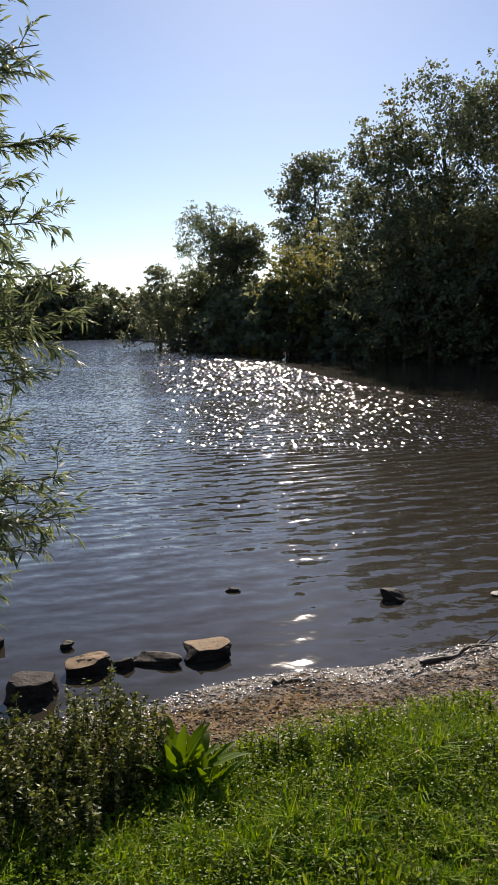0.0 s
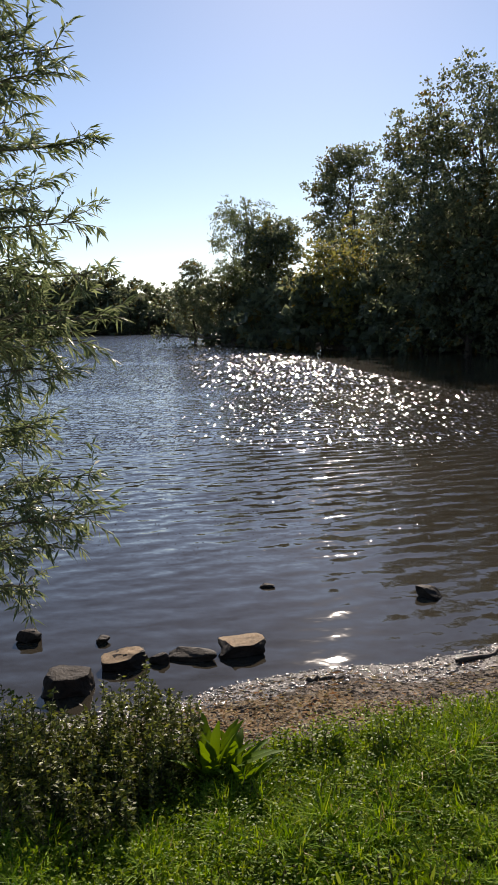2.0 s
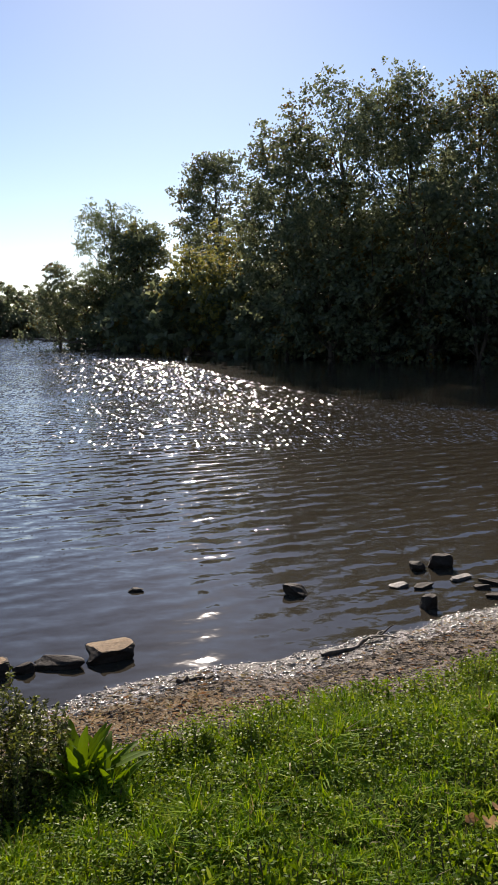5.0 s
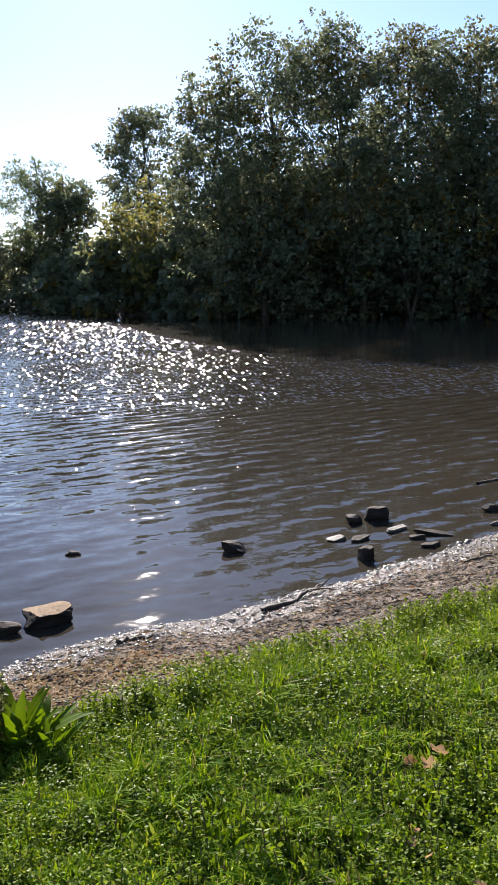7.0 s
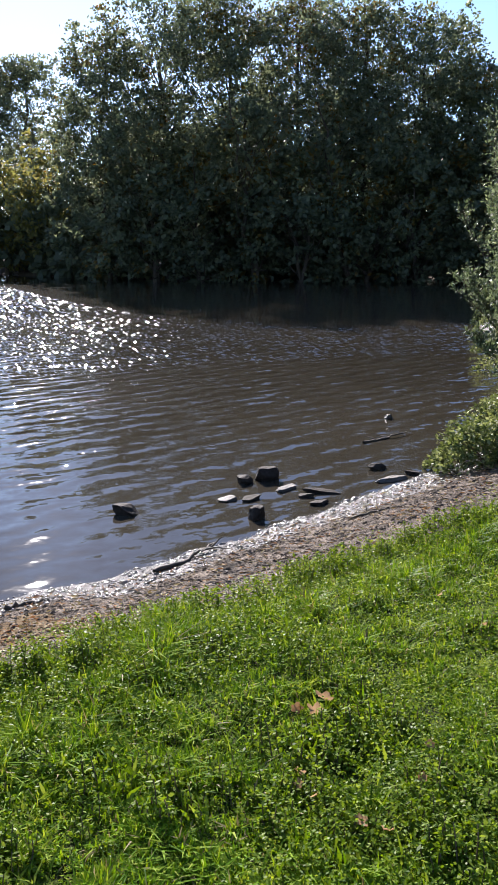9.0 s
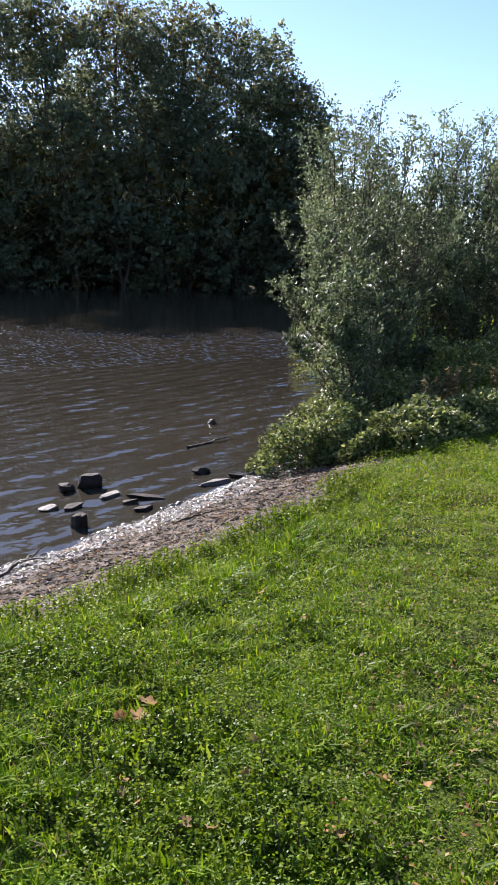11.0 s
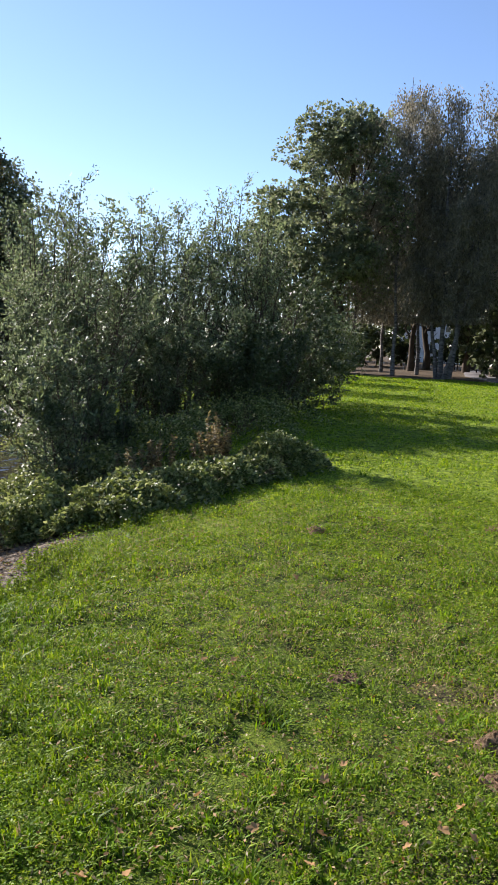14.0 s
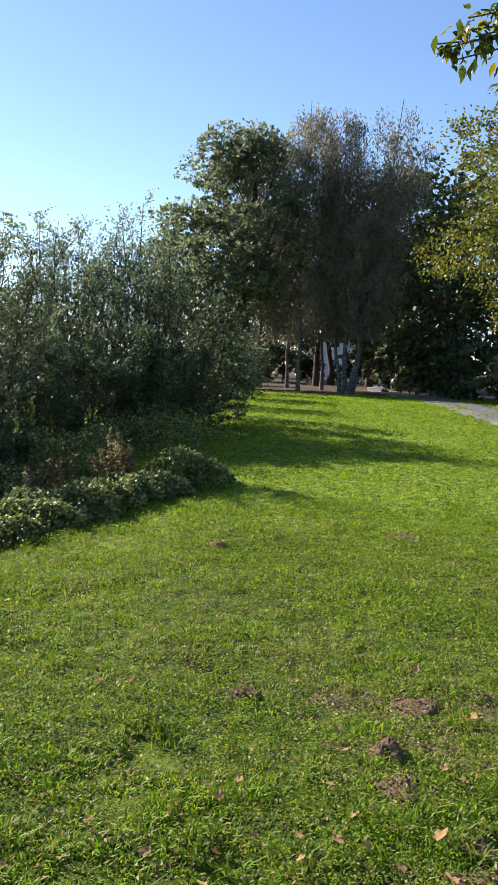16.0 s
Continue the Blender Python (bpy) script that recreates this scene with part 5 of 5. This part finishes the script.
def meadow_weeds():
    """Daisies' and plantains' leaf rosettes out in the mown meadow."""
    rng = np.random.default_rng(185)
    cx, cy = scatter(rng, 13500, 5.0, 34, -84, -30, 2.2)
    k = (inland(cx, cy) > 1.7) & (wave(cx, cy, 0.9) > -0.5) & (cx * 0.872 + cy * 0.49 < 42)
    cx, cy = cx[k], cy[k]
    m = 6
    x = (cx[:, None] + rng.normal(size=(len(cx), m)) * 0.11).ravel()
    y = (cy[:, None] + rng.normal(size=(len(cx), m)) * 0.11).ravel()
    r = np.hypot(x, y)
    V, F = leaf_arrays(rng, np.stack([x, y, land(x, y) + rng.uniform(0.01, 0.045, len(x))], 1), rng.normal(size=(len(x), 3)) * np.array([1, 1, 0.35]), 0.014 + 0.0017 * r, 0.007 + 0.001 * r, 0.15)
    tagged(new("meadow_weeds", raw_mesh("meadow_weeds", V, F, [M_WEED])), "leaf rosettes of low weeds in the mown meadow", "weeds", kind="stuff")


meadow_weeds()


def plantains():
    """Upright lance-shaped leaves among the longer grass."""
    rng = np.random.default_rng(186)
    cx, cy = scatter(rng, 170, 1.6, 4.4, -30, 22, 1.0)
    k = inland(cx, cy) - brow(cx) > 1.5
    cx, cy = cx[k], cy[k]
    m = 7
    x = (cx[:, None] + rng.normal(size=(len(cx), m)) * 0.025).ravel()
    y = (cy[:, None] + rng.normal(size=(len(cx), m)) * 0.025).ravel()
    V, F = leaf_arrays(rng, np.stack([x, y, land(x, y)], 1), rng.normal(size=(len(x), 3)) * np.array([0.5, 0.5, 0.1]) + np.array([0, 0, 0.8]), 0.1, 0.011, 0.4, 0.2)
    tagged(new("plantain", raw_mesh("plantain", V, F, [M_WEED])), "upright lance-shaped plantain leaves in the grass", "weeds", kind="stuff")


plantains()


def shore_debris():
    """Scraps of twig, reed and dead leaf stranded on the gravel."""
    rng = np.random.default_rng(187)
    n = 6500
    x = rng.uniform(-1.2, 4.8, n)
    s = rng.uniform(0.15, 1.35, n)
    y = np.interp(x, NEAR_X, NEAR_Y) - s * 1.1
    P = np.stack([x, y, land(x, y) + rng.uniform(0.003, 0.012, n)], 1)
    V, F = leaf_arrays(rng, P, rng.normal(size=(n, 3)) * np.array([1, 0.7, 0.1]), 0.042, 0.009, 0.5)
    tagged(new("shore_debris", raw_mesh("shore_debris", V, F, [M_DEADWOOD, M_STRAW, M_FALLEN], rng.choice(3, n, p=[0.5, 0.3, 0.2]))), "stranded scraps of twig and dead leaf on the gravel", "debris", kind="stuff")


shore_debris()


def tall_weed(at, h, n, ra, seed, label, mats, leaf=(0.032, 0.014), name="weed_clump", category="weeds"):
    """Clump of upright stems set with small leaves."""
    rng = np.random.default_rng(seed)
    root = new(name)
    z0 = float(land(*at))
    root.location = (*at, z0)
    stems, P, D = [], [], []
    for k in range(n):
        a, q = rng.uniform(0, 6.28), math.sqrt(rng.random()) * ra
        o = np.array([math.cos(a) * q, math.sin(a) * q, 0])
        o[2] = float(land(at[0] + o[0], at[1] + o[1])) - z0 - 0.01
        e = o + np.array([rng.normal() * 0.12, rng.normal() * 0.12, 1]) * h * rng.uniform(0.5, 1.1) * (1.1 - 0.5 * q / ra)
        pth = bent(rng, o, e, 4, 0, 0.05)
        stems.append(tube(pth, np.linspace(0.0028, 0.0012, 4), 3))
        m = int(h * (230 if leaf[0] < 0.05 else 150))
        t = rng.uniform(0.12, 1, m)
        P.append(np.stack([np.interp(t, np.linspace(0, 1, 4), pth[:, b]) for b in range(3)], 1))
        D.append(rng.normal(size=(m, 3)) * np.array([1, 1, 0.5]) + np.array([0, 0, 0.25]))
    part("stalk", raw_mesh("stalk", *join(stems), [M_TWIG]), root)
    V, F = leaf_arrays(rng, np.concatenate(P), np.concatenate(D), leaf[0], leaf[1])
    part("foliage", raw_mesh("foliage", V, F, mats), root)
    return tagged(root, label, category, "weed clumps on the bank")


for k, (at, h, n, ra) in enumerate((((-0.62, 3.15), 0.46, 105, 0.30), ((-0.95, 2.95), 0.44, 105, 0.33), ((-0.75, 2.72), 0.34, 95, 0.30), ((-1.25, 3.25), 0.42, 80, 0.35), ((-0.62, 2.92), 0.28, 60, 0.2))):
    tall_weed(at, h, n, ra, 190 + k, "dense dark-stemmed weed clump with small leaves", [M_HERB], (0.023, 0.0105))
edge = np.random.default_rng(199)
for k, x in enumerate(np.linspace(0.0, 4.1, 30)):
    y = float(np.interp(x, NEAR_X, NEAR_Y)) - 1.1 * (1.32 + float(brow(x))) + edge.uniform(-0.2, 0.06)
    tall_weed((x, y), edge.uniform(0.08, 0.19), int(edge.uniform(18, 36)), edge.uniform(0.09, 0.18), 200 + k, "low leafy weed tuft at the grass edge", [M_WEED], (0.019, 0.0092))
for k, (at, h) in enumerate((((7.0, 6.1), 0.95), ((7.45, 6.3), 0.85), ((6.45, 6.3), 0.8), ((6.0, 6.35), 0.65))):
    tall_weed(at, h, 9, 0.16, 220 + k, "withered brown dock stalks in front of the bushes", [M_STRAW, M_HERB], (0.05, 0.024), "dock_stalks")


def weed_tufts():
    """Small leafy weeds standing among the grass."""
    rng = np.random.default_rng(240)
    kinds = [tall_weed((0.55 + 0.35 * k, 2.9), 0.075 + 0.02 * k, 15, 0.07, 241 + k, "low leafy weed growing in the grass", [M_WEED], (0.016, 0.0078), "leafy_weed") for k in range(3)]
    for k in range(330):
        d, az = rng.uniform(1.9, 4.6), rng.uniform(-60, 18)
        x, y = polar(az, d)
        if inland(x, y) < 1.45 or (x > 1.3 and rng.random() < 0.8):
            continue
        s = rng.uniform(0.6, 1.5)
        c = copy_thing(kinds[k % 3], pose(x, y, float(land(x, y)) - 0.005, 0, 0, rng.uniform(0, 360)))
        c.scale = (s, s, s)


weed_tufts()


def dock_plant(at, seed, n=14, size=0.24):
    rng = np.random.default_rng(seed)
    root = new("dock_plant")
    root.location = (*at, float(land(*at)))
    for k in range(n):
        a = k * 2.4 + rng.normal() * 0.2
        ln, up = size * rng.uniform(0.7, 1.2), rng.uniform(0.5, 1.35)
        d = np.array([math.cos(a) * math.cos(up), math.sin(a) * math.cos(up), math.sin(up)])
        s = unit(np.cross(d, (0, 0, 1.0)))
        nn = np.cross(s, d)
        t = np.linspace(0, 1, 9)
        mid = d * (t * ln)[:, None] - np.array([0, 0, 1.0]) * (t ** 2.5 * ln * 0.2)[:, None]
        w = ln * 0.074 * np.sin(np.pi * np.clip(t, 0.02, 1) ** 0.8) ** 0.8 + 0.003
        w *= 1 + 0.12 * np.sin(t * 22 + k)
        V = np.concatenate([mid - s * w[:, None] + nn * w[:, None] * 0.35, mid, mid + s * w[:, None] + nn * w[:, None] * 0.35])
        i = np.arange(8)
        F = np.concatenate([np.stack([i, i + 1, i + 10, i + 9], 1), np.stack([i + 9, i + 10, i + 19, i + 18], 1)])
        part("leaf", raw_mesh("leaf", V, F, [M_DOCK], None, True), root)
    tagged(root, "broad-leaved dock plant on the grassy bank", "plant", "dock plants")


dock_plant((-0.30, 2.96), 1, 22, 0.30)
dock_plant((-0.17, 2.9), 2, 12, 0.2)
dock_plant((-0.22, 3.02), 3, 18, 0.25)


# ---- molehills, bare earth, fallen leaves ----
def molehill(at, ra, h, seed, label):
    rng = np.random.default_rng(seed)
    ra *= 0.75
    n, k = 20, 9
    V = [(0, 0, h)]
    for i in range(1, k + 1):
        q = i / k
        for j in range(n):
            a = 2 * math.pi * j / n
            r = ra * q * (1 + 0.22 * math.sin(a * 3 + seed) + 0.1 * rng.normal())
            V.append((r * math.cos(a), r * math.sin(a), h * (1 - q ** 1.7) + rng.normal() * h * 0.11 * (1 - q) - 0.012 * (i == k)))
    V = np.array(V)
    V[:, 2] = V[:, 2] * 0.75 + rng.normal(size=len(V)) * 0.004
    V[:, 2] += land(V[:, 0] + at[0], V[:, 1] + at[1]) - float(land(*at))
    T = [(0, 1 + j, 1 + (j + 1) % n) for j in range(n)]
    for i in range(k - 1):
        for j in range(n):
            a, b = 1 + i * n + j, 1 + i * n + (j + 1) % n
            T += [(a, a + n, b + n), (a, b + n, b)]
    ob = new("molehill", raw_mesh("molehill", V, np.array(T), [M_SOIL], None, True))
    ob.location = (*at, float(land(*at)) + 0.012)
    tagged(ob, label, "molehill", "molehills in the meadow")


molehill((3.11, 1.10), 0.085, 0.075, 1, "small fresh molehill of crumbly brown soil")
molehill((2.88, 0.97), 0.10, 0.016, 2, "flattened molehill of crumbly brown soil")
molehill((3.62, 1.18), 0.13, 0.014, 3, "worn patch of bare brown soil in grass")
molehill((3.32, 1.90), 0.10, 0.003, 6, "worn patch of bare brown soil in grass")
molehill((7.10, 2.67), 0.22, 0.012, 7, "worn patch of bare brown soil in grass")
molehill((2.70, 0.64), 0.10, 0.008, 8, "worn patch of bare brown soil in grass")
molehill((2.51, 0.56), 0.12, 0.010, 9, "worn patch of bare brown soil in grass")
molehill((5.68, 3.70), 0.10, 0.03, 4, "small dark molehill in the meadow")
molehill((6.40, 3.58), 0.10, 0.02, 5, "small dark molehill in the meadow")


def fallen_leaf(at, size, seed, label="curled brown fallen leaf lying in the grass", mat=None):
    """A lobed, curled dead leaf."""
    rng = np.random.default_rng(seed)
    size *= 0.62
    n = 22
    a = np.linspace(0, 2 * np.pi, n, endpoint=False)
    r = size * 0.5 * (0.84 + 0.16 * np.cos(a * 5 + 0.3)) * (1 + 0.25 * np.cos(a)) * rng.uniform(0.9, 1.1, n)
    X, Y = r * np.cos(a), r * np.sin(a) * 0.75
    Z = 0.35 * X ** 2 / size + rng.uniform(0.5, 1.6) * Y ** 2 / size + rng.normal(size=n) * size * 0.03
    V = np.concatenate([[(0, 0, 0)], np.stack([X, Y, Z], 1)])
    T = np.array([(0, 1 + i, 1 + (i + 1) % n) for i in range(n)])
    ob = new("fallen_leaf", raw_mesh("fallen_leaf", V, T, [mat or M_FALLEN]))
    ob.matrix_world = pose(at[0], at[1], float(land(*at)) + 0.045, rng.normal() * 25, rng.normal() * 25, rng.uniform(0, 360))
    tagged(ob, label, "fallen leaf", "fallen leaves in the grass")


LEAVES = [((1.29, 1.49), 0.09), ((1.08, 2.36), 0.13), ((1.15, 2.42), 0.12), ((1.18, 2.33), 0.10), ((1.02, 2.4), 0.09), ((2.41, 1.41), 0.075), ((3.12, 1.33), 0.085), ((2.0, 3.05), 0.07), ((1.32, 2.0), 0.06), ((1.2, 1.85), 0.07),
          ((2.98, 1.22), 0.07), ((2.42, 0.98), 0.08), ((2.3, 1.2), 0.05), ((2.05, 1.42), 0.07), ((2.62, 0.72), 0.1), ((2.45, 0.62), 0.1), ((3.55, 0.95), 0.08), ((3.9, 1.3), 0.08), ((0.95, 1.75), 0.08), ((1.75, 1.7), 0.06), ((2.9, 2.4), 0.06), ((4.3, 2.9), 0.08), ((2.35, 1.75), 0.06),
          ((2.37, 1.08), 0.06), ((2.46, 0.89), 0.06), ((2.43, 0.77), 0.07), ((2.71, 1.14), 0.06), ((2.53, 1.41), 0.06), ((3.61, 0.92), 0.07), ((3.04, 0.86), 0.08), ((2.03, 1.20), 0.08), ((3.01, 0.77), 0.08), ((2.27, 1.02), 0.06), ((2.59, 0.99), 0.07), ((2.17, 1.26), 0.06), ((1.97, 2.67), 0.06), ((2.05, 1.66), 0.06), ((1.64, 1.55), 0.06), ((1.54, 1.62), 0.08), ((1.26, 1.52), 0.08), ((1.00, 1.68), 0.08), ((0.89, 2.03), 0.08), ((0.86, 1.97), 0.06), ((0.88, 1.90), 0.06), ((3.00, 2.31), 0.07)]
for k, (at, sz) in enumerate(LEAVES):
    fallen_leaf(at, sz, 300 + k)


def litter():
    rng = np.random.default_rng(320)
    n = 900
    x = rng.normal(0.0, 0.45, n)
    y = rng.normal(3.95, 0.22, n)
    P = np.stack([x, y, land(x, y) + rng.uniform(0.004, 0.02, n)], 1)
    V, F = leaf_arrays(rng, P, rng.normal(size=(n, 3)) * np.array([1, 1, 0.15]), 0.024, 0.011, 0.4)
    tagged(new("leaf_litter", raw_mesh("leaf_litter", V, F, [M_STRAW, M_FALLEN], (rng.random(n) < 0.3).astype(int))), "dry brown leaf litter on the shore", "leaf litter", kind="stuff")
    x, y = scatter(rng, 6500, 1.7, 8.0, -80, -40, 1.3)
    k = inland(x, y) > 1.8
    x, y = x[k], y[k]
    P = np.stack([x, y, land(x, y) + rng.uniform(0.01, 0.04, len(x))], 1)
    V, F = leaf_arrays(rng, P, rng.normal(size=(len(x), 3)) * np.array([1, 1, 0.3]), 0.021, 0.0095, 0.4)
    tagged(new("dry_leaf_scraps", raw_mesh("dry_leaf_scraps", V, F, [M_FALLEN, M_DRYGRASS], (rng.random(len(x)) < 0.6).astype(int))), "scraps of dry leaf scattered in the grass", "leaf litter", kind="stuff")


litter()
